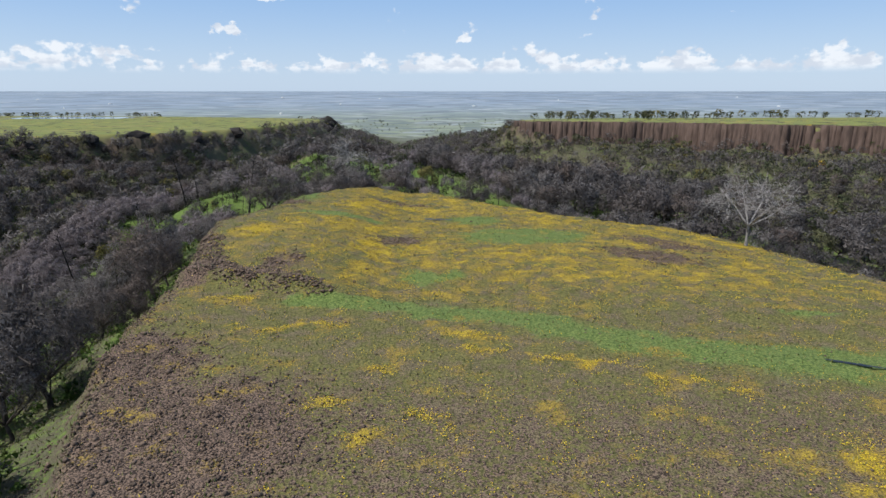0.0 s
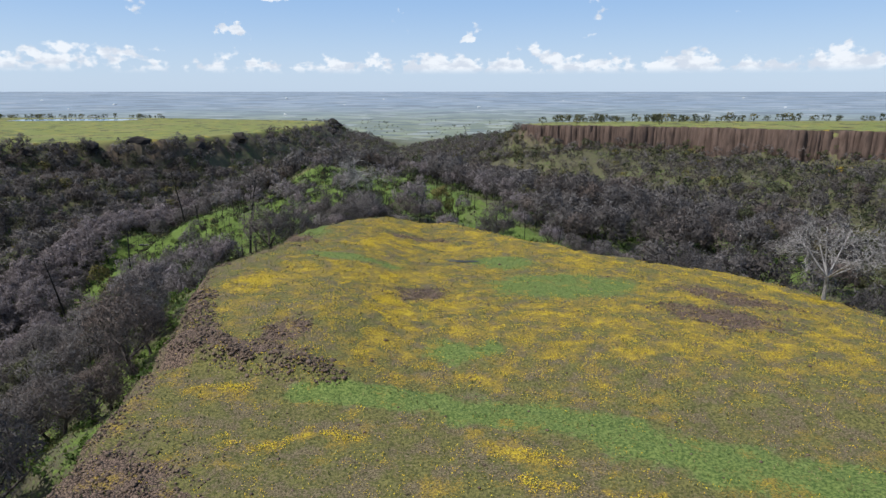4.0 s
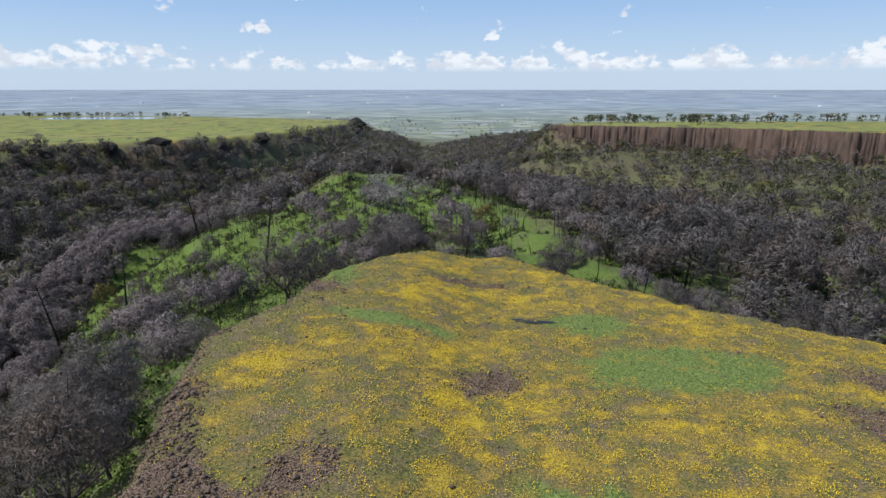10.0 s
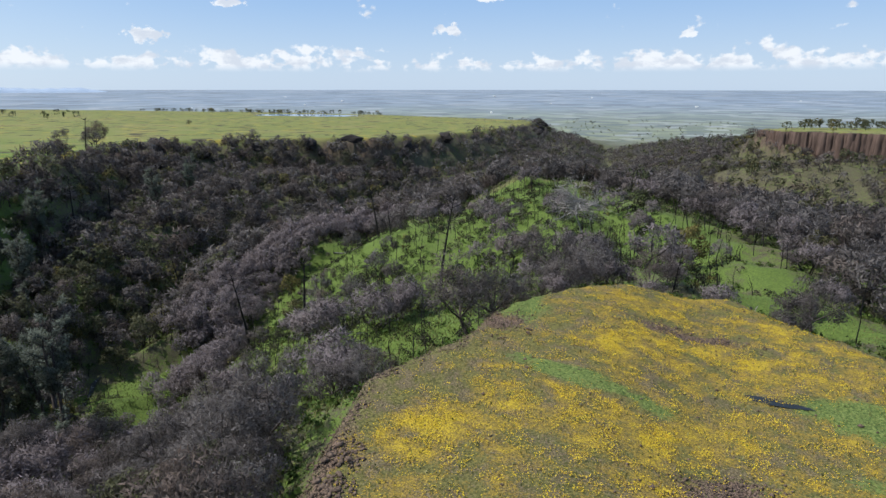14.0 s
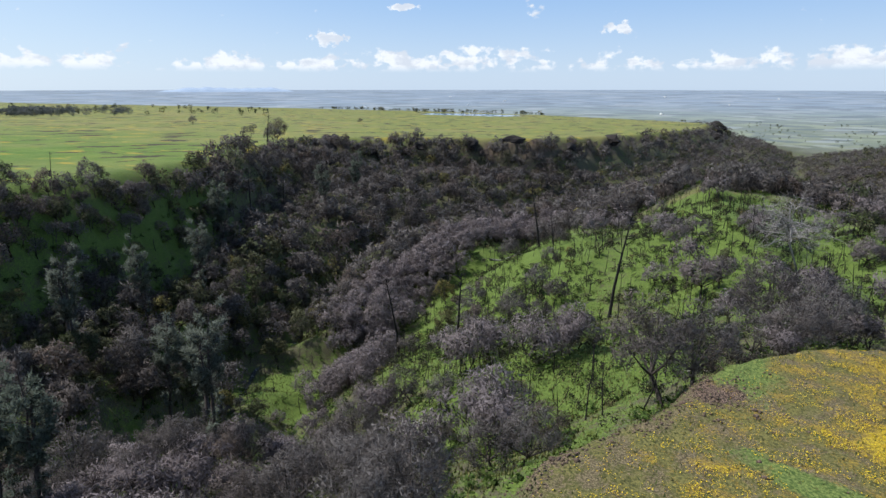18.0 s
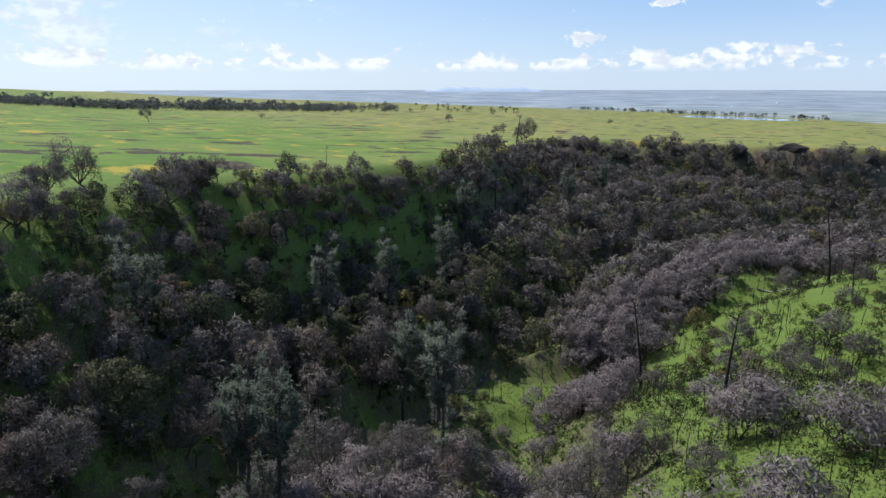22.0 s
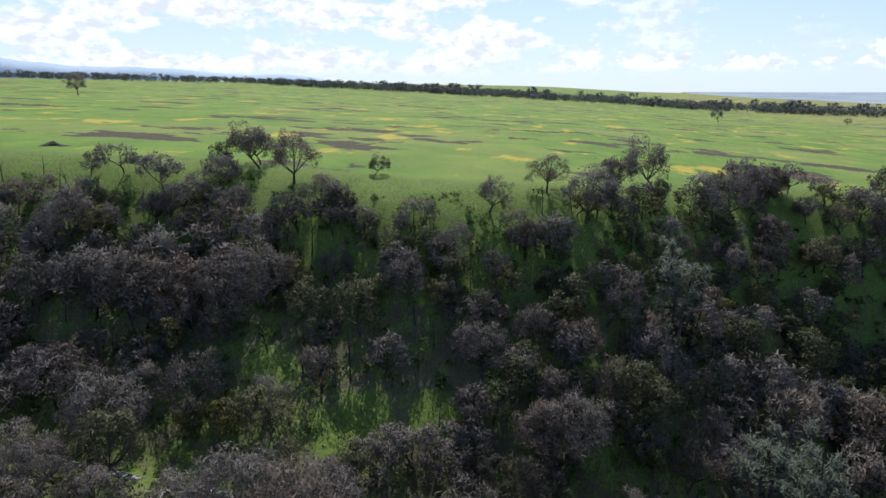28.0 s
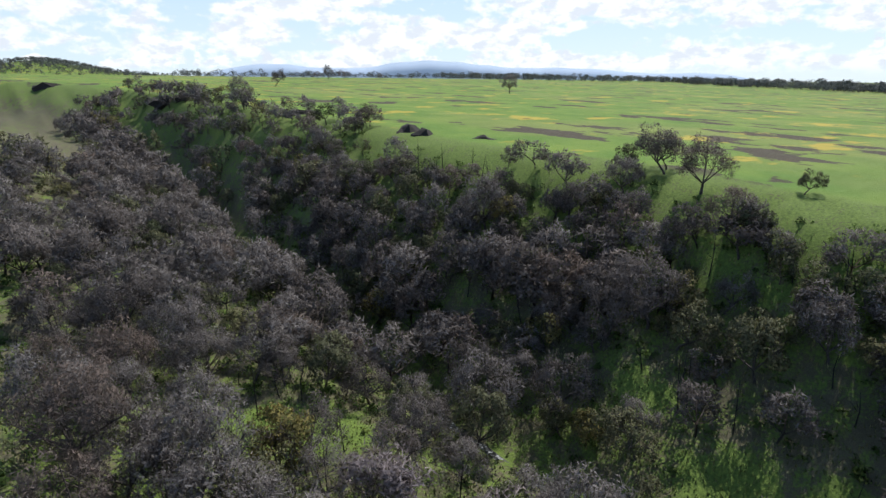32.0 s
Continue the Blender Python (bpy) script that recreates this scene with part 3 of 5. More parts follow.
def branching(rng, height, levels, spread, trunk=0.26, forks=(5, 4, 3), sides=4, thick=0.028, stems=1, rise=0.34):
    """The limbs of a tree as tubes, and its outer limbs as start and end places."""
    limbs, ends = [], []

    def grow(start, way, length, r, level):
        line, at, d = [start], start, way
        for _ in range(3):
            d = unit(d + rng.normal(0, 0.20, 3) + (0, 0, rise * 0.35 if level else 0.1))
            at = at + d * length / 3
            line.append(at)
        limbs.append(tube(line, np.linspace(r, r * (0.62 if level < levels else 0.25), 4), sides if level < 2 else 3))
        if level >= levels - 1:
            ends.append((line[1], line[3]))
        if level < levels:
            for _ in range(forks[min(level, len(forks) - 1)]):
                k = rng.uniform(0.55, 1.0) if level else rng.uniform(0.7, 1.0)
                i = min(int(k * 3), 2)
                p = line[i] + (line[i + 1] - line[i]) * (k * 3 - i)
                out = unit(rng.normal(0, 1, 3) * (1, 1, 0.45))
                way2 = unit(d * (1 - spread) + out * spread * 1.25 + (0, 0, rise))
                grow(p, way2, length * rng.uniform(0.62, 0.85) if level else height * rng.uniform(0.26, 0.38), r * 0.55, level + 1)

    for _ in range(stems):
        lean = rng.normal(0, 0.10 if stems == 1 else 0.45, 3) * (1, 1, 0)
        grow(np.array([0.0, 0, -0.35]) + (0 if stems == 1 else rng.normal(0, 0.25, 3) * (1, 1, 0)), unit(np.array([0, 0, 1.0]) + lean), height * trunk + 0.35, height * thick / math.sqrt(stems), 0)
    return graft(limbs), np.array(ends)


def domed(rng, height, wide, mains=6, targets=42, sides=5, thick=0.026, lean=0.08, bare=False):
    """An oak: limbs that spread from a short trunk and fill a dome. Limbs as tubes, and the outer limbs as start and end places."""
    fork = np.array([rng.normal(0, lean) * height, rng.normal(0, lean) * height, height * rng.uniform(0.2, 0.3)])
    limbs = [tube([(0, 0, -0.35), fork * (0.3, 0.3, 0.4) + rng.normal(0, 0.05, 3), fork], np.array([1.25, 0.95, 0.8]) * height * thick, sides)]
    mid_crown = np.array([fork[0] * 1.3, fork[1] * 1.3, height * 0.53])
    a0, ends = rng.uniform(0, 6.283), []
    for k in range(mains):
        a = a0 + k * 2 * np.pi / (mains - 1) + rng.normal(0, 0.22)
        out = rng.uniform(0.38, 0.6) if k < mains - 1 else 0.08
        knee = fork + np.array([math.cos(a) * out * wide * 0.45, math.sin(a) * out * wide * 0.45, height * rng.uniform(0.12, 0.2)])
        far = mid_crown + np.array([math.cos(a) * out * wide * 0.9, math.sin(a) * out * wide * 0.9, height * rng.uniform(0.0, 0.14) + (0.22 * height if k == mains - 1 else 0)])
        limbs.append(tube([fork - (0, 0, 0.1), knee, far], np.array([0.55, 0.38, 0.2]) * height * thick, max(3, sides - 1)))
        for _ in range(targets // mains):
            b = a + rng.normal(0, 0.55) if k < mains - 1 else rng.uniform(0, 6.283)
            e = math.asin(rng.uniform(-0.5, 1.0))
            r = rng.uniform(0.6, 1.06)
            goal = mid_crown + np.array([math.cos(b) * math.cos(e) * wide * 0.5, math.sin(b) * math.cos(e) * wide * 0.5, math.sin(e) * height * 0.44]) * r
            t = rng.uniform(0.25, 1.0)
            start = knee + (far - knee) * t
            bend = start * 0.5 + goal * 0.5 + rng.normal(0, 0.16, 3) + (0, 0, 0.1)
            if not bare:
                limbs.append(tube([start, bend, goal], np.array([0.2, 0.12, 0.04]) * height * thick, 3))
            ends.append((bend, goal))
    return graft(limbs), np.array(ends), mid_crown


def twigs(rng, ends, count, length, width, loose=0.8, mid=None):
    """Thin tapered twigs springing from the outer limbs, away from the crown's middle."""
    pick = ends[rng.integers(0, len(ends), count)]
    k = rng.uniform(-0.1, 1.05, (count, 1))
    base = pick[:, 0] * (1 - k) + pick[:, 1] * k
    lead = unit(pick[:, 1] - pick[:, 0]) * 0.6 + (0 if mid is None else unit(base - mid) * 0.5)
    way = unit(lead + rng.normal(0, loose * 0.7, (count, 3)) + (0, 0, 0.15))
    base = base + rng.normal(0, length * 0.35, (count, 3))
    side = unit(np.cross(way, rng.normal(0, 1, (count, 3)))) * width * 0.5
    tip = base + way * length * rng.uniform(0.5, 1.25, (count, 1))
    verts = np.stack([base - side, base + side, tip], 1).reshape(-1, 3)
    return verts, np.arange(3 * count).reshape(-1, 3)


def leaves(rng, ends, clumps, each, size, reach):
    """Leaf sprays gathered in clumps about the outer limbs."""
    pick = ends[rng.integers(0, len(ends), clumps)]
    mid = pick[:, 1] + rng.normal(0, 0.12, (clumps, 3))
    off = unit(rng.normal(0, 1, (clumps, each, 3))) * reach * rng.uniform(0.35, 1, (clumps, each, 1)) * (1, 1, 0.75)
    at = (mid[:, None] + off).reshape(-1, 3)
    n = len(at)
    a = unit(rng.normal(0, 1, (n, 3)))
    b = unit(np.cross(a, rng.normal(0, 1, (n, 3))))
    s = size * rng.uniform(0.6, 1.3, (n, 1))
    verts = np.stack([at - a * s * 0.5 - b * s * 0.3, at + a * s * 0.5 - b * s * 0.2, at + b * s * 0.55], 1).reshape(-1, 3)
    return verts, np.arange(3 * n).reshape(-1, 3)


def lumps(rng, ends, mid, count, each, size, reach, slim=0.5, wild=0.6):
    """A crown's outer mass: many small sprays gathered into rounded lumps about the ends of the limbs."""
    pick = ends[rng.permutation(len(ends))[:count]] if count <= len(ends) else ends[rng.integers(0, len(ends), count)]
    heart = mid + (pick[:, 1] - mid) * 0.9
    out = unit(heart - mid)[:, None]
    off = unit(rng.normal(0, 1, (len(pick), each, 3)) + 0.7 * out)
    at = heart[:, None] + off * reach * rng.uniform(0.5, 1, off.shape[:2] + (1,)) * (1, 1, 0.8)
    face = unit(off + rng.normal(0, wild, off.shape))
    face = np.where((face * off).sum(-1, keepdims=True) < 0, -face, face)
    a = unit(np.cross(face, rng.normal(0, 1, off.shape)))
    b = np.cross(face, a)
    s = size * rng.uniform(0.6, 1.4, off.shape[:2] + (1,))
    verts = np.stack([at - a * s * slim * 0.5, at + a * s * slim * 0.5, at + b * s], 2).reshape(-1, 3)
    shade = unit(0.6 * off + 0.35 * out + 0.22 * face + (0, 0, 0.1))
    return verts, np.arange(len(verts)).reshape(-1, 3), np.repeat(shade.reshape(-1, 3), 3, axis=0)


def mass(*sprays):
    """Several sprays with their normals as one."""
    n = np.cumsum([0] + [len(v) for v, t, q in sprays])
    return np.concatenate([v for v, t, q in sprays]), np.concatenate([t + k for (v, t, q), k in zip(sprays, n)]), np.concatenate([q for v, t, q in sprays])


def needles(rng, height, count, size, bare=0.28, wide=0.15):
    """Drooping needle tufts along whorled limbs of a sparse pine."""
    limbs, at = [], []
    for stem in range(2):
        top = np.array([rng.normal(0, 0.05), rng.normal(0, 0.05), 1.0]) * height * (1 - 0.18 * stem)
        foot = np.array([0, 0, -0.4 if not stem else height * 0.35])
        line = [foot + (top - foot) * k + rng.normal(0, 0.12, 3) * (0 < k < 1) for k in np.linspace(0, 1, 6)]
        limbs.append(tube(line, np.linspace(height * 0.016, 0.03, 6)))
        for _ in range(34):
            k = rng.uniform(bare, 0.99)
            p = line[0] + (line[-1] - line[0]) * k
            a = rng.uniform(0, 2 * np.pi)
            reach = height * wide * (0.25 + 0.75 * math.sin(math.pi * min(1, (1.05 - k) / (1.05 - bare)) ** 0.8)) * rng.uniform(0.6, 1)
            q = p + np.array([math.cos(a) * reach, math.sin(a) * reach, reach * rng.uniform(0.25, 0.8)])
            limbs.append(tube([p, (p + q) / 2 - (0, 0, 0.1), q], [0.05, 0.04, 0.015], 3))
            at.append((p * 0.35 + q * 0.65, q + (0, 0, 0.15)))
    at = np.array(at)
    return graft(limbs), twigs(rng, at, count, size, size * 0.2, 1.6)


def puffed(spray, mid, share=0.66):
    """Turns twigs or leaves to face away from the crown's middle, and rounds their shading towards it."""
    verts, tris = spray
    p = verts[tris]
    face = unit(np.cross(p[:, 1] - p[:, 0], p[:, 2] - p[:, 0]))
    out = unit((p.mean(1) - mid) * (1, 1, 1.25) + (0, 0, 0.3))
    back = (face * out).sum(-1) < 0
    tris = np.where(back[:, None], tris[:, ::-1], tris)
    face = np.where(back[:, None], -face, face)
    n = unit(face * (1 - share) + out * share)
    normals = np.zeros_like(verts)
    for k in range(3):
        normals[tris[:, k]] = n
    return verts, tris, normals


def part(name, mesh, parent, label=""):
    ob = new(name, mesh)
    ob.parent = parent
    return tagged(ob, label)


def tree_kind(name, crown, label, category, group, wood, spray, bark, leaf):
    """One tree as an Empty at its foot with a trunk and a crown; returns it."""
    top = tagged(new(name), label, category, group)
    part("trunk", solid("trunk", *wood, [bark], True), top)
    if spray is not None:
        v, t, n = spray if len(spray) == 3 else puffed(spray, spray[0].mean(0) - (0, 0, 0.4))
        part(crown, solid(crown, v, t, [leaf], normals=n), top)
    return top


class Grove:
    """Things of one kind: the first call places the built ones, later calls place copies."""

    def __init__(self, made):
        self.made, self.used = made, [False] * len(made)

    def plant(self, m, which):
        which %= len(self.made)
        if self.used[which]:
            return copy_thing(self.made[which], m)
        self.used[which] = True
        self.made[which].matrix_basis = m
        return self.made[which]


rng = np.random.default_rng(12)


def bare_kind(seed):
    g = np.random.default_rng(seed)
    wood, ends, mid = domed(g, 7.0, g.uniform(6.2, 7.6))
    return tree_kind("bare_oak", "twig_crown", "leafless grey oak with a fine domed twig crown", "tree", "bare oaks of the canyon",
                     wood, mass(lumps(g, ends, mid, 36, 64, 0.32, 1.0, 0.28, 0.9), puffed(twigs(g, ends, 800, 0.75, 0.045, 1.0, mid), mid)), BARK, TWIGS)


def leafy_kind(seed):
    g = np.random.default_rng(seed)
    wood, ends, mid = domed(g, 7.0, g.uniform(6.0, 7.2), 6, 36)
    return tree_kind("live_oak", "leaf_crown", "dull olive evergreen oak with a clumped rounded crown", "tree", "evergreen oaks of the canyon",
                     wood, lumps(g, ends, mid, 36, 60, 0.3, 1.05, 0.75), BARK, LEAVES)


def pine_kind(seed):
    g = np.random.default_rng(seed)
    wood, spray = needles(g, 14.0, 5200, 0.42, 0.2, 0.125)
    return tree_kind("grey_pine", "needle_crown", "pale grey-green forked pine with thin airy foliage", "pine tree", "grey pines", wood, spray, BARK, NEEDLES)


def brush_kind(seed):
    g = np.random.default_rng(seed)
    wood, ends = branching(g, 3.4, 2, 0.55, 0.3, (4, 3), 3, 0.03, 4)
    return tree_kind("bare_shrub", "twig_crown", "low leafless pinkish-grey shrub with many stems", "shrub", "bare shrubs below the rim",
                     wood, mass(lumps(g, ends, ends[:, 1].mean(0) - (0, 0, 0.8), 30, 40, 0.26, 0.65, 0.28, 0.9), puffed(twigs(g, ends, 500, 0.5, 0.04, 1.2), ends[:, 1].mean(0))), BARK, PINK_TWIGS)


def snag_kind(seed):
    g = np.random.default_rng(seed)
    limbs = [tube([(0, 0, -0.4), (0.1, 0.1, 4), (0.5, 0.1, 8), (1.0, 0, 12)], [0.2, 0.17, 0.11, 0.04], 6)]
    for _ in range(11):
        k = g.uniform(0.45, 1)
        p = np.array([0.9 * k, 0.05, 12 * k])
        a, l = g.uniform(0, 6.28), g.uniform(0.6, 2.0)
        limbs.append(tube([p, p + (math.cos(a) * l * 0.5, math.sin(a) * l * 0.5, 0.2 * l), p + (math.cos(a) * l, math.sin(a) * l, 0.55 * l)], [0.07, 0.05, 0.015], 3))
    return tree_kind("burnt_snag", "", "tall charred dead trunk with a few stub branches on the slope", "dead tree", "burnt snags", graft(limbs), None, CHAR, None)


OAKS, LIVE, PINES = Grove([bare_kind(s) for s in (1, 2, 3, 4, 5)]), Grove([leafy_kind(s) for s in (11, 12, 13, 14)]), Grove([pine_kind(s) for s in (21, 22)])
BRUSH, SNAGS = Grove([brush_kind(s) for s in (31, 32, 33)]), Grove([snag_kind(s) for s in (41, 42)])


def stand(x, y, size, turn=None, sink=0.15, tilt=(0, 0)):
    z = ground_at(x, y)
    return pose(x, y, z - sink, tilt[0], tilt[1], rng.uniform(0, 360) if turn is None else turn) @ Matrix.Diagonal((size, size, size * rng.uniform(0.9, 1.12), 1))


# ---- where the woods stand ----
def scatter(x0, x1, y0, y1, gap, seed):
    g = np.random.default_rng(seed)
    nx, ny = int((x1 - x0) / gap), int((y1 - y0) / gap)
    gx, gy = np.meshgrid(x0 + gap * np.arange(nx), y0 + gap * np.arange(ny))
    return (gx + g.uniform(-0.48, 0.48, gx.shape) * gap).ravel(), (gy + g.uniform(-0.48, 0.48, gy.shape) * gap).ravel()


THICKET = [(-58, 20, 0), (-66, 60, 0), (-77, 98, 0), (-97, 130, 0), (-108, 147, 0), (-117, 164, 0), (-123, 184, 0), (-125, 208, 0), (-123, 240, 0), (-116, 278, 0)]


def woods(x, y, seed):
    """Which places bear a tree, with the chance that it is evergreen."""
    g = np.random.default_rng(seed)
    z, m, w, e = lay(x, y)
    keep = (m < np.where((x > 24) & (y < 112), -8.0, np.where((x < 0) & (y < 96), -4.5, -2.5))) & (np.hypot(x - 40.6, y - 78.8) > 9) & (w < -1) & (e < -3) & (np.hypot(x, y) < 1500)
    cover = 0.93 + 0 * x
    hill = spots(x, y, GREEN_HILL)
    thicket = np.clip(1.4 - along(THICKET, x, y)[0] / 9, 0, 1)
    cover = np.where(hill > 0.2, np.where(spots(x, y, GREEN_HILL[:1]) > 0.2, 0.12, 0.15) + 0.6 * thicket, cover)
    cover = np.where((y < 200) & (y > -70), np.where(w > np.interp(y, [40, 75], [-13, -3]), 0.12, np.where(w > -24, 0.93, cover)), cover)
    cover = np.where(spots(x, y, LOW_SLOPE) > 0.3, 0.6, cover)
    cover = np.where(spots(x, y, [(-89, 30, 8, 15, 10)]) > 0.3, 0.55 * cover, cover)
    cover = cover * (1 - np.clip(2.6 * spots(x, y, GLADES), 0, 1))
    cover = np.where(along(SPINE, x, y)[0] < 9, cover * 0.7, cover)
    cover = np.where((e > -14), cover * 0.7, cover)
    cover = cover * np.where((z < -92) | (np.hypot(x, y) > 1250), 0.4, 1)
    cover = np.where(along(WEST_CREEK, x, y)[0] < 2.6, 0, cover)
    cover = np.where((x > 0) & (y < 1.05 * x - 12), 0, cover)
    cover = np.where((x > -40) & (x < 20) & (y < 10), 0, cover)
    cover = np.where((y < -255) | ((y < -160) & (x > -72)), 0, cover)
    keep &= g.uniform(0, 1, x.shape) < cover
    shade = np.clip((-x - 85) / 30, 0, 1) * np.clip((260 - y) / 100, 0, 1)
    green = 0.10 + 0.30 * shade + 0.12 * (waves(x, y, 45, 9) > 0.3) + 0.14 * (x > 60)
    green = np.where(thicket > 0.2, 0.02, green)
    return x[keep], y[keep], z[keep], green[keep], thicket[keep]


def far_kit(kind, seed, count, each, size, reach, mains, fine=0):
    """A far tree: a trunk and its main limbs under a dome of twigs or leaf sprays."""
    g = np.random.default_rng(seed)
    wood, ends, mid = domed(g, 7.0, g.uniform(5.6, 7.0), mains, 40, 3, 0.024, 0.06, True)
    spray = lumps(g, ends, mid, count, each, size, reach, 0.3 if kind == "bare" else 0.8, 1.0 if kind == "bare" else 0.6)
    if fine:
        spray = mass(spray, puffed(twigs(g, ends, fine, 0.85, 0.06, 1.0, mid), mid))
    verts = np.concatenate([wood[0], spray[0]])
    tris = np.concatenate([wood[1], spray[1] + len(wood[0])])
    bark = unit(wood[0] * (1, 1, 0) + (1e-3, 0, 0))
    return verts, tris, np.concatenate([bark, spray[2]]), np.r_[np.zeros(len(wood[1]), int), np.ones(len(spray[1]), int)]


def wood_mass(name, label, x, y, z, kits, leaf, size, seed):
    """Many far trees as one mass."""
    g = np.random.default_rng(seed)
    verts, tris, index, tint, norms, n = [], [], [], [], [], 0
    which = g.integers(0, len(kits), len(x))
    for i in range(len(x)):
        v, t, nv, k = kits[which[i]]
        a, s = g.uniform(0, 6.283), (size if np.isscalar(size) else size[i]) * g.uniform(0.7, 1.35)
        c, d = math.cos(a) * s, math.sin(a) * s
        out = np.empty_like(v)
        out[:, 0], out[:, 1], out[:, 2] = v[:, 0] * c - v[:, 1] * d + x[i], v[:, 0] * d + v[:, 1] * c + y[i], v[:, 2] * s * g.uniform(0.85, 1.15) + z[i]
        c, d = math.cos(a), math.sin(a)
        norms.append(np.stack([nv[:, 0] * c - nv[:, 1] * d, nv[:, 0] * d + nv[:, 1] * c, nv[:, 2]], -1))
        verts.append(out)
        tris.append(t + n)
        index.append(k)
        tint.append(np.full(len(v), g.uniform(0, 1)))
        n += len(v)
    me = solid(name, np.concatenate(verts), np.concatenate(tris), [BARK, leaf], False, np.concatenate(index), np.concatenate(norms))
    me.attributes.new("tint", "FLOAT", "POINT").data.foreach_set("value", np.concatenate(tint).astype(np.float32))
    return tagged(new(name, me), label, "woodland", kind="stuff")


NEAR_BOX = (-150, 60, -70, 215)


def outside_box(xy):
    x, y = xy
    keep = ~((x > NEAR_BOX[0]) & (x < NEAR_BOX[1]) & (y > NEAR_BOX[2]) & (y < NEAR_BOX[3]))
    return x[keep], y[keep]


parts_xy = [scatter(*NEAR_BOX, 4.8, 7), outside_box(scatter(-330, 130, -420, 470, 5.5, 1)), scatter(130, 480, -60, 640, 7.2, 2), scatter(-330, 130, 470, 820, 7.6, 3), scatter(-330, 130, 820, 1150, 10.0, 8), scatter(-60, 480, 640, 900, 9.0, 4)]
found = [woods(x, y, 50 + k) for k, (x, y) in enumerate(parts_xy)]
TX, TY, TZ, TG, TT = (np.concatenate([f[k] for f in found]) for k in range(5))
chance = np.random.default_rng(77).uniform(0, 1, TX.shape)
evergreen = chance < TG
reach_d = along([(0, 20, 0), (-10, 45, 0), (-30, 58, 0), (-37, 54, 0)], TX, TY)[0]
order = np.argsort(reach_d)
near_bare = [i for i in order if not evergreen[i]][:290]
near_leafy = [i for i in order if evergreen[i]][:140]
low, on_hill = spots(TX, TY, LOW_SLOPE) > 0.3, spots(TX, TY, GREEN_HILL) > 0.2
by_rim = (inside(WEST_EDGE, TX, TY) > -22) & (TY < 160)
for i in near_bare:
    if (TT[i] > 0.3 or on_hill[i]) and chance[i] > 0.4:
        BRUSH.plant(stand(TX[i], TY[i], rng.uniform(1.05, 1.65)), int(rng.integers(3)))
    else:
        OAKS.plant(stand(TX[i], TY[i], rng.uniform(0.75, 1.2) * (0.5 if low[i] else 0.68 if on_hill[i] or by_rim[i] else 1)), int(rng.integers(5)))
for i in near_leafy:
    LIVE.plant(stand(TX[i], TY[i], rng.uniform(0.65, 1.05) * (0.75 if by_rim[i] else 1)), int(rng.integers(4)))
rest = np.ones(len(TX), bool)
rest[near_bare + near_leafy] = False
mid = rest & (reach_d < 165)
far = rest & (reach_d >= 165) & (reach_d < 430)
remote_wood = rest & (reach_d >= 430)
KITS = {(k, d): [far_kit(k, s, *spec) for s in seeds] for k, d, seeds, spec in (
    ("bare", "mid", (61, 62, 63, 64, 68), (32, 28, 0.6, 1.05, 5, 180)), ("leafy", "mid", (65, 66, 67), (28, 26, 0.4, 1.1, 5)),
    ("bare", "far", (71, 72, 73, 76), (20, 15, 1.05, 1.3, 3)), ("leafy", "far", (74, 75), (16, 12, 0.7, 1.3, 3)),
    ("bare", "remote", (77, 78, 79), (10, 7, 1.5, 1.7, 3)), ("leafy", "remote", (81, 82), (10, 7, 1.2, 1.7, 3)))}
qx, qy = scatter(-150, -85, 105, 290, 3.3, 19)
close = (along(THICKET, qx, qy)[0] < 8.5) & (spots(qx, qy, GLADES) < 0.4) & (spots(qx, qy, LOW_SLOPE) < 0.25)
qx, qy = qx[close], qy[close]
wood_mass("slender_trees", "dense stand of slender leafless pinkish-grey trees beside the glade", qx, qy, lay(qx, qy)[0], KITS["bare", "mid"], PINK_FAR, 0.72, 16)
pale = (TT > 0.3) | (spots(TX, TY, GREEN_HILL[1:]) > 0.1)
for which, dist in ((mid, "mid"), (far, "far"), (remote_wood, "remote")):
    b, l, k = which & ~evergreen & ~pale, which & evergreen, which & ~evergreen & pale
    wood_mass("bare_woodland", "leafless grey-brown oak woodland filling the canyons", TX[b], TY[b], TZ[b], KITS["bare", dist], TWIGS_FAR, (1.0 if dist == "mid" else 1.1) * (1 - 0.5 * low[b]) * (1 - 0.28 * by_rim[b]) * (1 - 0.35 * (spots(TX[b], TY[b], GREEN_HILL[:1]) > 0.2)), 5)
    if k.any():
        wood_mass("bare_thicket", "slender leafless pinkish-grey trees about the green slope and its spine", TX[k], TY[k], TZ[k], KITS["bare", dist], PINK_FAR, 0.88 * (1 - 0.45 * low[k]), 15)
    wood_mass("evergreen_woodland", "dull olive evergreen oaks scattered through the woodland", TX[l], TY[l], TZ[l], KITS["leafy", dist], LEAVES_FAR, (0.9 if dist == "mid" else 1.05) * (1 - 0.45 * low[l]) * (1 - 0.25 * by_rim[l]), 6)

# ---- single trees that stand out ----
def lone_oak(x, y, size, kind=0, turn=None):
    return OAKS.plant(stand(x, y, size, turn), kind)


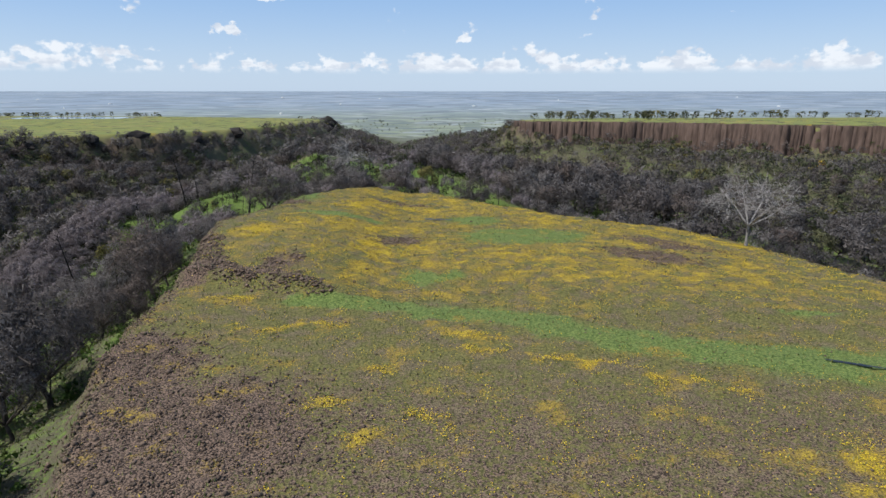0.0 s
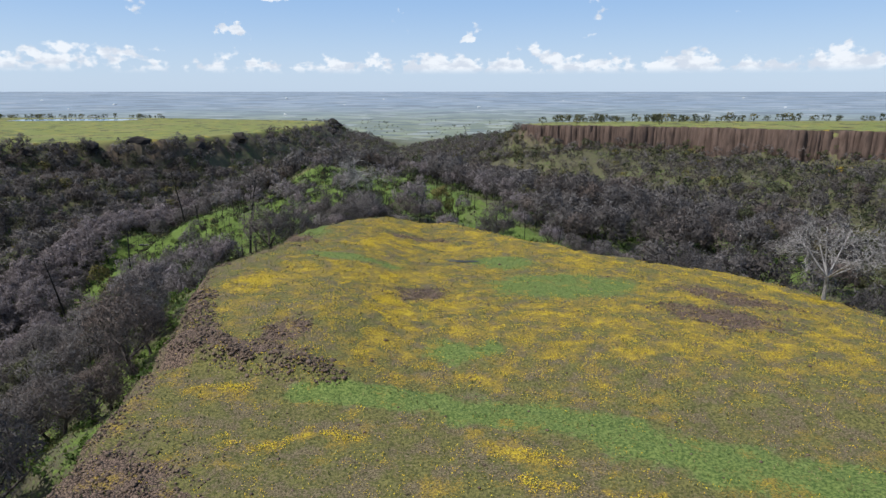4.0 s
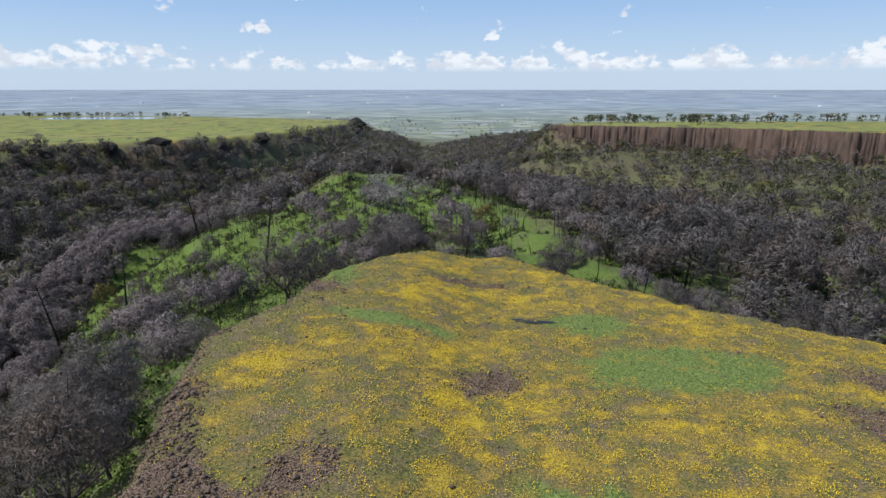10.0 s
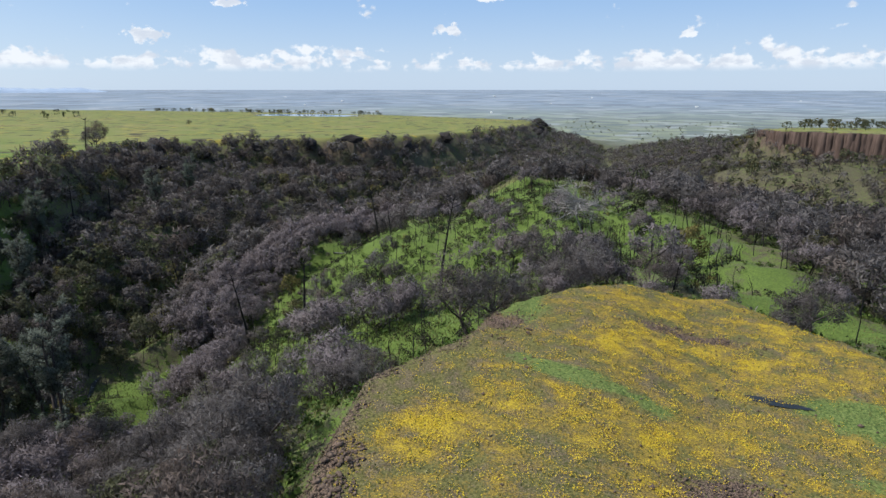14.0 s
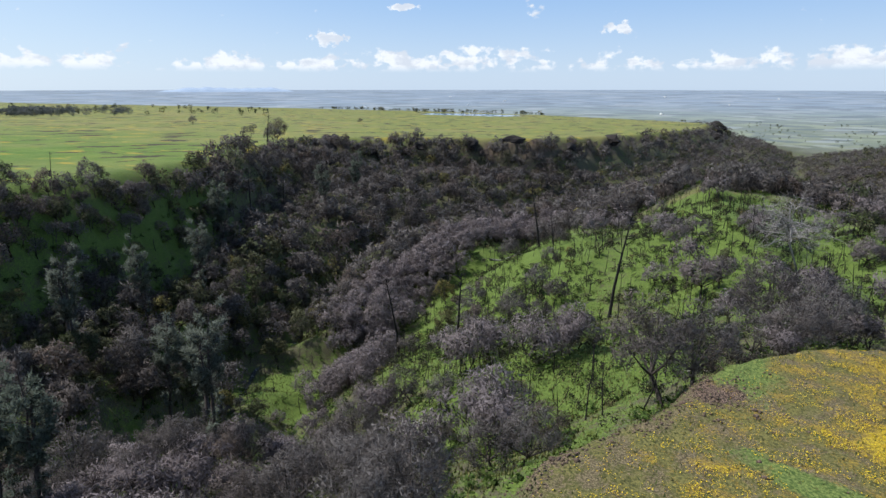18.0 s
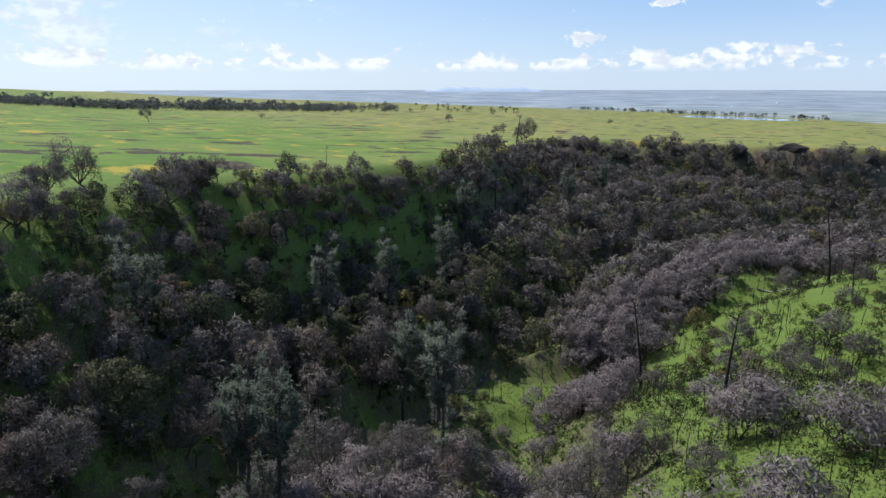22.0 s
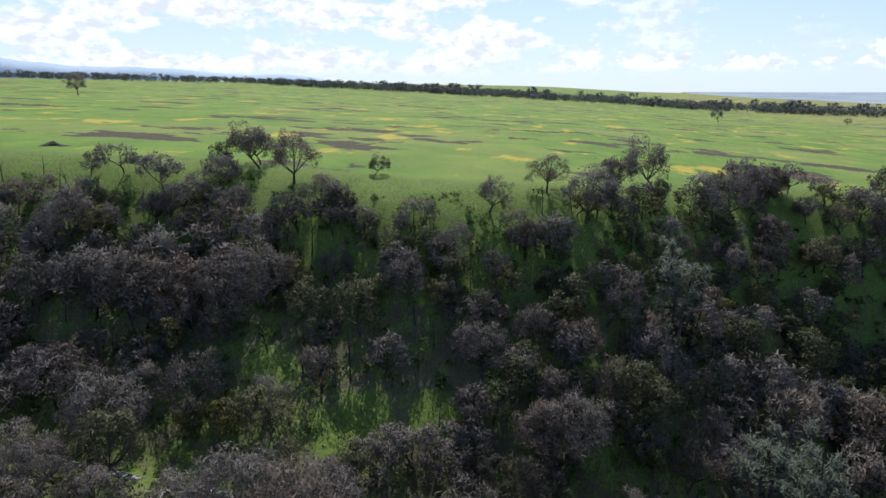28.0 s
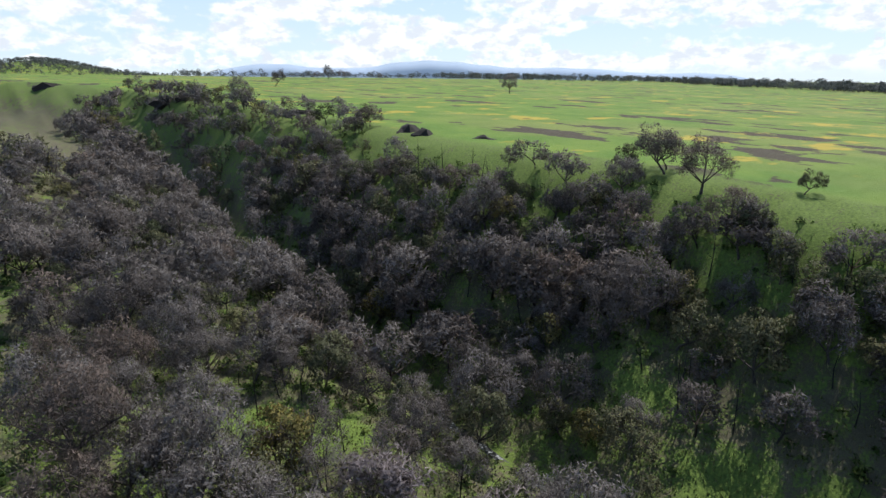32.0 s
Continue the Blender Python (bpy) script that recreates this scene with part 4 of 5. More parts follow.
for k, (x, y, size) in enumerate([(-110, 18, 1.15), (-116, 11, 1.0), (-120, 3, 0.95), (-114, 0, 0.9), (-116, 41, 0.85), (-123, 48, 1.1), (-119, 54, 1.0),
                                  (-133, 64, 1.0), (-137, 76, 1.15), (-149, 84, 0.8), (-108, -5, 1.0), (-101, -16, 1.0), (-128, 57, 0.8), (-113, 45, 0.75)]):
    lone_oak(x, y, size, k)
for k, (x, y, size) in enumerate([(-300, -215, 1.9), (-112, -146, 1.0), (-190, -300, 1.2), (-86, -108, 1.0), (-78, -92, 0.9), (-330, -520, 1.4), (-350, -535, 1.5),
                                  (-372, -540, 1.3), (-388, -560, 1.5), (-300, -540, 1.2), (-430, -560, 1.3), (-276, 277, 1.5), (-268, 268, 1.2), (-318, 292, 1.3), (-493, 590, 1.0),
                                  (-640, 250, 1.2), (-560, 420, 1.1), (-520, 130, 1.2), (-420, 380, 0.9)]):
    tagged(lone_oak(x, y, size, k), "wide leafless oak standing alone on the green table", group="lone oaks on the table")
for x, y, size in [(-103, 37, 0.75), (-140, 88, 0.95), (-33, 126, 0.8), (-118, -2, 0.9), (-30, 245, 0.7)]:
    LIVE.plant(stand(x, y, size), int(rng.integers(4)))
for x, y, size in [(-3, 119, 0.7), (4.5, 116, 0.62), (12, 130, 0.8), (15, 110.5, 0.75), (-10.5, 117, 0.6), (20.5, 103, 0.8), (-15, 121, 0.9), (-19, 126, 1.1), (8, 124, 0.6), (24, 100, 0.9), (-21, 113, 0.8), (-8, 123, 0.7)]:
    BRUSH.plant(stand(x, y, size * 1.25), int(rng.integers(3)))
for x, y, size in [(-82, 70, 1.45), (-79, 73, 0.95), (-113, 113, 1.6), (-116, 108, 1.1), (-150, 140, 1.2), (-84, 95, 1.0), (-137, 118, 1.0), (-175, 165, 1.2), (-122, 96, 1.0), (-200, 235, 1.2), (-108, 66, 0.9), (-215, 270, 1.2)]:
    PINES.plant(stand(x, y, size), int(rng.integers(2)))
for x, y, size, turn in [(-87, 203, 1.5, 190), (-50, 152.5, 1.1, 70), (-77, 190, 0.55, 150), (-168, 117, 0.3, 20), (-95, 150, 1.0, 200), (-260, 262, 1.0, 30), (-252, 250, 1.1, 90), (-192, 190, 1.1, 0), (-130, 160, 1.0, 40),
                         (-215, 225, 1.2, 140), (-206, 240, 1.1, 10), (-160, 200, 1.0, 260), (-66, 128, 0.8, 120), (-240, 300, 1.1, 80), (-232, 290, 1.0, 200), (110, 260, 1.1, 0), (85, 230, 0.9, 60), (150, 330, 1.0, 100), (60, 300, 1.0, 10), (170, 400, 1.1, 0)]:
    SNAGS.plant(stand(x, y, size, turn, tilt=(rng.uniform(-4, 4), rng.uniform(-4, 4))), int(rng.integers(2)))


def bleached_tree(x, y, height, seed, label, conic=False):
    g = np.random.default_rng(seed)
    if conic:
        wood, ends = branching(g, height, 2, 0.8, 0.85, (26, 4), 4, 0.016, 1, 0.05)
        mid = None
    else:
        wood, ends, mid = domed(g, height, height * 0.95, 8, 90, 6, 0.017, 0.03)
    top = tagged(new("dead_tree"), label, "dead tree")
    part("trunk", solid("trunk", *wood, [BLEACHED], True), top)
    part("twig_crown", solid("twig_crown", *twigs(g, ends, 1600, height * 0.085, 0.05, 0.9, mid), [BLEACHED]), top, "fine bleached twigs")
    top.matrix_basis = pose(x, y, ground_at(x, y) - 0.1)
    return top


bleached_tree(40.6, 78.8, 11.5, 5, "pale bleached dead tree at the flowering table's edge")
bleached_tree(-22.5, 160, 13, 8, "tall pale dead conifer with fine twigs on the ridge", True)


# ---- fallen wood ----
def log(x, y, length, turn, thick, mat, label, branchy=0, seed=0):
    g = np.random.default_rng(seed)
    d = np.array([math.cos(radians(turn)), math.sin(radians(turn))])
    line = [(x + d[0] * k * length, y + d[1] * k * length) for k in np.linspace(-0.5, 0.5, 5)]
    line = [(a, b, ground_at(a, b) + thick * 0.6) for a, b in line]
    pieces = [tube(line, np.linspace(thick, thick * 0.45, 5), 6)]
    for _ in range(branchy):
        p = np.array(line[int(g.integers(1, 5))])
        q = p + (g.normal(0, 0.8), g.normal(0, 0.8), abs(g.normal(0.5, 0.5)))
        pieces.append(tube([p, (p + q) / 2 + (0, 0, 0.15), q], [thick * 0.35, thick * 0.25, 0.02], 4))
    return tagged(new("fallen_log", solid("fallen_log", *graft(pieces), [mat], True)), label, "log", "fallen logs")


for k, (x, y, l, turn, th) in enumerate([(-104, 219, 13, 35, 0.28), (-88, 222, 10, 60, 0.2), (-29, 117, 4, 10, 0.12), (-24, 119, 5, 100, 0.12), (-20, 118, 3.5, 50, 0.1), (1, 116, 4, 60, 0.12), (4, 113.5, 3.5, 130, 0.12),
                                         (7, 114, 4, 20, 0.12), (17, 108, 4, 80, 0.12), (22, 103, 4, 20, 0.12), (-8, 118, 3, 0, 0.1), (-60, 130, 5, 60, 0.13), (-70, 160, 6, 100, 0.15), (-52, 70, 4, 30, 0.15), (-48, 62, 5, 120, 0.12)]):
    log(x, y, l, turn, th, BLEACHED if k % 3 != 1 else BARK, "weathered grey fallen trunk lying in the grass" if k > 1 else "long pale fallen trunk on the green hillside", 5 if 1 < k < 11 else 1, k)


# ---- rocks ----
def boulder(g, size, flat=0.7):
    """A rough angular block."""
    bm = bmesh.new()
    bmesh.ops.create_icosphere(bm, subdivisions=2, radius=1.0)
    for v in bm.verts:
        k = 1 + 0.35 * noise.noise(v.co * 1.7 + Vector((g.uniform(0, 50),) * 3)) + 0.12 * g.normal()
        v.co = Vector((v.co.x * size[0] * k, v.co.y * size[1] * k, v.co.z * size[2] * k * (1 if v.co.z > 0 else flat)))
    me = bpy.data.meshes.new("outcrop")
    bm.to_mesh(me)
    bm.free()
    me.materials.append(STONE)
    return me


g_rock = np.random.default_rng(9)
for x, y, a, b, c in [(-282, 322, 9, 5, 4.2), (-272, 318, 8, 5, 3.6), (-292, 330, 8, 6, 4.4), (-262, 300, 6, 4, 3), (-300, 345, 7, 5, 3.6), (-276, 350, 7, 4, 3.4), (-262, 385, 9, 4, 4), (-236, 412, 9, 4, 4), (-212, 428, 9, 4, 4), (-188, 470, 5, 9, 4), (-176, 520, 5, 9, 4.5),
                      (-117, -60, 4, 3, 2.4), (-116, -53, 3, 2.4, 2.0), (-117, -85, 5, 3, 2), (-116, -110, 6, 3, 2.2), (-110, -190, 7, 4, 3), (-104, -205, 6, 4, 3), (-122, -40, 3, 2, 1.6), (-98, -260, 8, 4, 3), (-80, -330, 8, 5, 3), (-168, 860, 8, 14, 8), (-178, 940, 8, 14, 9), (-190, 1020, 9, 16, 10), (-196, 1062, 10, 10, 9)]:
    m = pose(x, y, ground_at(x, y) - 0.5 * c, 0, 0, g_rock.uniform(0, 360))
    ob = tagged(new("rock_outcrop", boulder(g_rock, (a, b, c))), "dark basalt outcrop breaking through the table's rim", "rock", "basalt outcrops")
    ob.matrix_basis = m


# the reddish cliff of the far table, column by column
cliff = tagged(new("cliff"), "reddish-brown columned basalt cliff below the far table", "cliff", kind="structure")


def column_mesh(seed):
    g = np.random.default_rng(seed)
    sides, rings = 7, 7
    a = np.sort(np.arange(sides) / sides * 2 * np.pi + g.normal(0, 0.18, sides))
    lean = g.normal(0, 0.06, 2)
    verts = []
    for k in range(rings):
        t = k / (rings - 1)
        r = (1.10 - 0.18 * t + 0.10 * g.normal(0, 1, sides)) * (0.85 if k == rings - 1 else 1)
        verts += [(math.cos(q) * r[i] + lean[0] * t, math.sin(q) * r[i] + lean[1] * t, t) for i, q in enumerate(a)]
    verts.append((lean[0], lean[1], 1.01))
    tris = []
    for k in range(rings - 1):
        for s in range(sides):
            p, q = k * sides + s, k * sides + (s + 1) % sides
            tris += [(p, q, q + sides), (p, q + sides, p + sides)]
    tris += [((rings - 1) * sides + s, (rings - 1) * sides + (s + 1) % sides, rings * sides) for s in range(sides)]
    return solid("column", np.array(verts), np.array(tris), [CLIFF])


COLUMNS = [column_mesh(s) for s in range(8)]
g_col = np.random.default_rng(4)
for (ax, ay), (bx, by) in zip(EAST_EDGE[:13], EAST_EDGE[1:13]):
    long = math.hypot(bx - ax, by - ay)
    ox, oy = (by - ay) / long, -(bx - ax) / long
    count = int(long / 2.1)
    for k in range(count):
        t = (k + 0.5) / count
        x, y = ax + (bx - ax) * t, ay + (by - ay) * t
        bay = float(waves(np.array([x]), np.array([y]), 75, 31)[0])
        out = 1.2 + 3.6 * bay + g_col.normal(0, 0.28)
        x, y = x + ox * out, y + oy * out
        top = float(east_height(x, y)) + g_col.uniform(-0.6, 0.2) - (9 * g_col.uniform(0.3, 1) if bay < -0.75 else 0)
        high = (32 + 5 * bay + g_col.normal(0, 1.0)) * float(smooth(70, 120, np.array([x]))[0] * 0.7 + 0.3)
        ob = new("column", COLUMNS[int(g_col.integers(8))])
        ob.parent = cliff
        ob.matrix_basis = pose(x, y, top - high, 0, 0, g_col.uniform(0, 360)) @ Matrix.Diagonal((girth := g_col.uniform(2.2, 3.0) * (1.5 if g_col.uniform() > 0.8 else 1), girth * g_col.uniform(0.8, 1.2), high, 1))

# shrubs on the cliff's ledges and at its foot
g_ledge = np.random.default_rng(14)
ledge = []
for (ax, ay), (bx, by) in zip(EAST_EDGE[:12], EAST_EDGE[1:13]):
    for _ in range(int(math.hypot(bx - ax, by - ay) / 3)):
        t, out = g_ledge.uniform(0, 1), g_ledge.uniform(3.5, 11)
        long = math.hypot(bx - ax, by - ay)
        x, y = ax + (bx - ax) * t + (by - ay) / long * out, ay + (by - ay) * t - (bx - ax) / long * out
        if waves(np.array([x]), np.array([y]), 75, 31)[0] < 0.1:
            ledge.append((x, y, out))
lx, ly, lo = np.array(ledge).T
wood_mass("ledge_shrubs", "green shrubs rooted on the ledges of the cliff", lx, ly, lay(lx, ly)[0] + 1.2 * (11 - lo) * g_ledge.uniform(0, 1, len(lo)), KITS["leafy", "far"], FRESH, 0.42, 23)

# ---- woods on the tables ----
g_far = np.random.default_rng(31)


def plant_mass(name, label, rows, size, kit="leafy", leaf=None):
    x, y = np.array(rows, float).T
    z = lay(x, y)[0]
    return wood_mass(name, label, x, y, z - 0.9 * size, KITS[kit, "remote"], leaf or LEAVES_FAR, size, 8)


def sector(count, yaw0, yaw1, r0, r1, clump=0.3):
    out = []
    while len(out) < count:
        a, r = radians(g_far.uniform(yaw0, yaw1)), g_far.uniform(r0, r1)
        x, y = -37 - math.sin(a) * r, 55 + math.cos(a) * r
        if waves(np.array([x]), np.array([y]), 160, 41)[0] > clump - 0.6:
            out.append((x, y))
    return out


# the belts and hill woods wear leaves with haze in their colour
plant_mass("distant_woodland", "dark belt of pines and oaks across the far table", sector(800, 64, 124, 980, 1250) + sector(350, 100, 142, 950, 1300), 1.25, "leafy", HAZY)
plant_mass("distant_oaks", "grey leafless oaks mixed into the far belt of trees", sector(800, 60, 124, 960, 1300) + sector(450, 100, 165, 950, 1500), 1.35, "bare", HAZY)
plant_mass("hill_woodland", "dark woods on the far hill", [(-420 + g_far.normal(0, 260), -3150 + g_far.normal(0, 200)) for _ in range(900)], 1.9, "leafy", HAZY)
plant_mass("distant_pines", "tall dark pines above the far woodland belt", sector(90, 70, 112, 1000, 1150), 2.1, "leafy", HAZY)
plant_mass("lakeside_trees", "row of trees along the lake and the far table's edge", [(-745 + g_far.uniform(-190, 160), 1305 + g_far.normal(0, 12)) for _ in range(60)] + [(-1100 + g_far.uniform(-250, 120), 1380 + g_far.normal(0, 25)) for _ in range(50)]
           + sector(60, 48, 72, 1000, 1700), 1.1)
plant_mass("far_table_trees", "scattered trees along the crest of the far table", [(110 + 230 * g_far.beta(1.4, 1.8), 735 + g_far.normal(0, 22)) for _ in range(70)] + [(300 + g_far.uniform(0, 360), 725 + g_far.normal(0, 22)) for _ in range(40)] + [(96, 655), (128, 640), (205, 620)], 1.1)
plant_mass("valley_trees", "tree lines between the valley fields", [(g_far.uniform(-300, 500), g_far.uniform(1450, 2200)) for _ in range(150)], 0.7)

# ---- water ----
def oval(name, label, x, y, z, a, b, turn, mat, category):
    n = 40
    g = np.random.default_rng(3)
    k = 1 + 0.12 * np.sin(np.arange(n) * 2 * np.pi / n * 3 + 1) + 0.06 * g.normal(0, 1, n)
    q = np.arange(n) * 2 * np.pi / n
    u, v = a * k * np.cos(q), b * k * np.sin(q)
    c, s = math.cos(radians(turn)), math.sin(radians(turn))
    verts = np.concatenate([[(x, y, z)], np.stack([x + u * c - v * s, y + u * s + v * c, np.full(n, z)], -1)])
    tris = np.array([(0, 1 + i, 1 + (i + 1) % n) for i in range(n)])
    return tagged(new(name, solid(name, verts, tris, [mat])), label, category, kind="structure")


oval("lake", "still blue lake near the edge of the far table", -735, 1215, -38.7, 118, 62, 6, LAKE, "lake")
oval("pool", "dark shallow pool in the flowering grass", -0.9, 92, ground_at(-0.9, 92) + 0.09, 2.3, 0.55, -8, WATER, "pool")
oval("pool", "narrow dark puddle in the green swale", 31, 41.8, ground_at(31, 41.8) + 0.10, 2.2, 0.2, -24, WATER, "pool")
stream_line = [p for p in WEST_CREEK if -130 < p[1] < 320]
sv, sq = [], []
for (ax, ay, _), (bx, by, _) in zip(stream_line, stream_line[1:]):
    for k in range(10):
        t = k / 10
        x, y = ax + (bx - ax) * t, ay + (by - ay) * t
        ox, oy = -(by - ay), bx - ax
        l = math.hypot(ox, oy)
        x, y = x + 1.2 * math.sin(0.21 * y), y + 0.8 * math.sin(0.17 * x)
        for s in (-0.5, 0.5):
            sv.append((x + s * ox / l, y + s * oy / l, ground_at(x, y) + 0.15))
sq = [(2 * i, 2 * i + 1, 2 * i + 3, 2 * i + 2) for i in range(len(sv) // 2 - 1)]
tagged(new("stream", solid("stream", np.array(sv), np.array(sq), [FOAM], True)), "small white-flecked stream on the canyon floor", "stream", kind="structure")


# ---- far mountains, farm buildings ----
def mountains(name, label, yaw0, yaw1, r, base, rows):
    n = 160
    a = np.radians(np.linspace(yaw0, yaw1, n))
    u = np.linspace(0, 1, n)
    high = sum(h * np.exp(-((u - c) / w) ** 2) for c, w, h in rows) + 6 * waves(u * 900, 0 * u, 60, 51) * np.sin(u * np.pi)
    ring = [(-np.sin(a) * rr, np.cos(a) * rr, zz) for rr, zz in ((r - 150, np.full(n, base)), (r - 60, base + 0.6 * high), (r, base + high), (r + 60, np.full(n, base)))]
    gx, gy, gz = (np.stack([p[k] for p in ring]) for k in range(3))
    return tagged(new(name, sheet(name, gx, gy, gz, [MOUNTAIN])), label, "mountains", kind="structure")


# both ranges carry their haze as a painted blue
mountains("backdrop_mountains", "long mountain range on the horizon in haze blue", 112, 168, 4700, 20, [(0.3, 0.16, 120), (0.55, 0.14, 175), (0.8, 0.12, 150), (0.1, 0.08, 60)])
mountains("backdrop_hills", "faint hills beyond the valley in haze blue", 42, 62, 4850, -45, [(0.35, 0.12, 32), (0.62, 0.18, 40), (0.5, 0.4, 18)])
for k in range(14):
    a, r = radians(g_far.uniform(-32, 48)), g_far.uniform(2300, 4300)
    x, y = -math.sin(a) * r, math.cos(a) * r
    l, w, h = g_far.uniform(7, 20), g_far.uniform(5, 8), g_far.uniform(2.2, 3.6)
    v = np.array([(sx * l / 2, sy * w / 2, z) for z in (0, h) for sx, sy in ((-1, -1), (1, -1), (1, 1), (-1, 1))] + [(-l / 2, 0, h * 1.5), (l / 2, 0, h * 1.5)])
    t = np.array([(0, 1, 5), (0, 5, 4), (1, 2, 6), (1, 6, 5), (2, 3, 7), (2, 7, 6), (3, 0, 4), (3, 4, 7), (4, 5, 9), (4, 9, 8), (6, 7, 8), (6, 8, 9), (4, 8, 7), (5, 6, 9)])
    ob = tagged(new("farm_building", solid("farm_building", v, t, [PALE_WALL])), "small pale gabled farm building in the valley", "building", "farm buildings")
    ob.matrix_basis = pose(x, y, ground_at(x, y) - 0.3, 0, 0, g_far.uniform(0, 180))

# ---- small growth and stones ----
g_small = np.random.default_rng(17)


def loose(count, x0, x1, y0, y1, chance_of, most=1.0):
    x, y = g_small.uniform(x0, x1, count), g_small.uniform(y0, y1, count)
    keep = g_small.uniform(0, most, count) < chance_of(x, y)
    x, y = x[keep], y[keep]
    return x, y, lay(x, y)[0]


def bloom_chance(x, y):
    m = inside(MEADOW_EDGE, x, y)
    sw = np.maximum(np.clip(1.25 - along(SWALE_LINE, x, y)[0] / 2.4, 0, 1), spots(x, y, SWALES))
    f = np.maximum(0.75 * spots(x, y, BLOOMS), 0.30 * smooth(-30, -10, x) * smooth(50, 66, y) + 0.05)
    clump = smooth(-0.1, 0.9, 0.7 * waves(x, y, 4.5, 61) + 0.5 * waves(x, y, 1.7, 62) + 0.3)
    return f * clump * (1 - 0.85 * np.clip(spots(x, y, BARE), 0, 1)) * (1 - sw) * (m > 0.5) * (y < 118)


fx, fy, fz = loose(1000000, -32, 62, 22, 118, bloom_chance, 0.5)
n = len(fx)
s = g_small.uniform(0.03, 0.06, n)
a = g_small.uniform(0, 6.283, n)
tip = g_small.normal(0, 0.4, (n, 2))
fv = np.empty((n, 3, 3))
for c in range(3):
    q = a + c * np.pi / 1.5
    fv[:, c, 0], fv[:, c, 1] = fx + s * np.cos(q), fy + s * np.sin(q)
    fv[:, c, 2] = fz + 0.06 + s * (tip[:, 0] * np.cos(q) + tip[:, 1] * np.sin(q)) + s * 0.5
tagged(new("wildflowers", solid("wildflowers", fv.reshape(-1, 3), np.arange(3 * n).reshape(-1, 3), [PETAL])), "drifts of yellow wildflowers over the stony table", "flowers", kind="stuff")


BANK = [(-28.5, 73, 0), (-26.6, 67, 0), (-24.0, 62, 0), (-21.5, 59.3, 0), (-17.5, 58.3, 0), (-14.5, 57.6, 0), (-12.0, 57.2, 0)]


def stone_chance(x, y):
    m = inside(MEADOW_EDGE, x, y)
    return np.where((m > -3.0) & (y < 118), np.maximum(0.9 * spots(x, y, BARE), np.where(along(BANK, x, y)[0] < 1.5, 1.0, 0.012) + 0.4 * (np.abs(m + 0.8) < 1.8) * (x < 0) * (y < 100)) * smooth(-0.6, 0.6, waves(x, y, 2.5, 63) + 0.4), 0)


px, py, pz = loose(170000, -36, 62, 22, 118, stone_chance)
n = len(px)
s = g_small.uniform(0.05, 0.15, n) * (1 + 0.9 * (g_small.uniform(0, 1, n) > 0.93))
octa = np.array([(1, 0, 0), (0, 1, 0), (-1, 0, 0), (0, -1, 0), (0, 0, 0.75), (0, 0, -0.5)])
pv = octa[None] * (s[:, None, None] * g_small.uniform(0.6, 1.3, (n, 6, 1)))
pv += np.stack([px, py, pz + 0.02], -1)[:, None]
ot = np.array([(0, 1, 4), (1, 2, 4), (2, 3, 4), (3, 0, 4), (1, 0, 5), (2, 1, 5), (3, 2, 5), (0, 3, 5)])
tagged(new("field_stones", solid("field_stones", pv.reshape(-1, 3), (ot[None] + 6 * np.arange(n)[:, None, None]).reshape(-1, 3), [PEBBLE])), "brown basalt stones strewn over bare ground", "stones", kind="stuff")


def blade_chance(x, y):
    m = inside(MEADOW_EDGE, x, y)
    return np.where(y < 119, 0.35 * (m > 0) + 0.8 * (m < 0) * (m > -14), 0.5 * spots(x, y, GLADES))


bx, by, bz = loose(120000, -46, 60, 22, 132, blade_chance)
sx, sy, sz = loose(110000, -135, -34, -40, 165, lambda x, y: (inside(MEADOW_EDGE, x, y) < -2) * smooth(-8, -18, inside(WEST_EDGE, x, y)))
bx, by, bz = np.r_[bx, sx], np.r_[by, sy], np.r_[bz, sz]
n = len(bx)
tall = np.r_[np.ones(n - len(sx)), np.full(len(sx), 1.8)]
h = g_small.uniform(0.10, 0.26, n) * tall
w = g_small.uniform(0.03, 0.07, n) * tall
a = g_small.uniform(0, 6.283, n)
bv = np.empty((n, 3, 3))
bv[:, 0] = np.stack([bx - w * np.cos(a), by - w * np.sin(a), bz - 0.02], -1)
bv[:, 1] = np.stack([bx + w * np.cos(a), by + w * np.sin(a), bz - 0.02], -1)
bv[:, 2] = np.stack([bx + g_small.normal(0, 0.08, n), by + g_small.normal(0, 0.08, n), bz + h], -1)
tagged(new("grass_tufts", solid("grass_tufts", bv.reshape(-1, 3), np.arange(3 * n).reshape(-1, 3), [BLADE])), "short thin tufts of spring grass", "grass", kind="stuff")


def under_chance(x, y):
    m, w = inside(MEADOW_EDGE, x, y), inside(WEST_EDGE, x, y)
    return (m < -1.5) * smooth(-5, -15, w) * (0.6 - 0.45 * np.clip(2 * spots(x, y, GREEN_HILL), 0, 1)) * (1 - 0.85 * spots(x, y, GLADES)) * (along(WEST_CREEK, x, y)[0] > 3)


ux, uy, uz = loose(30000, -200, 60, -90, 300, under_chance)
bush = []
for seed in range(4):
    g = np.random.default_rng(80 + seed)
    at = np.array([(np.zeros(3), g.normal(0, 0.35, 3) * (1, 1, 0.3) + (0, 0, 0.45)) for _ in range(9)])
    v, t = leaves(g, at, 8, 5, 0.3, 0.42)
    bush.append((*puffed((v, t), np.array([0, 0, 0.1])), np.ones(len(t), int)))
wood_mass("undergrowth", "low green bushes sprouting among the burnt trees", ux, uy, uz, bush, FRESH, 1.0, 9)


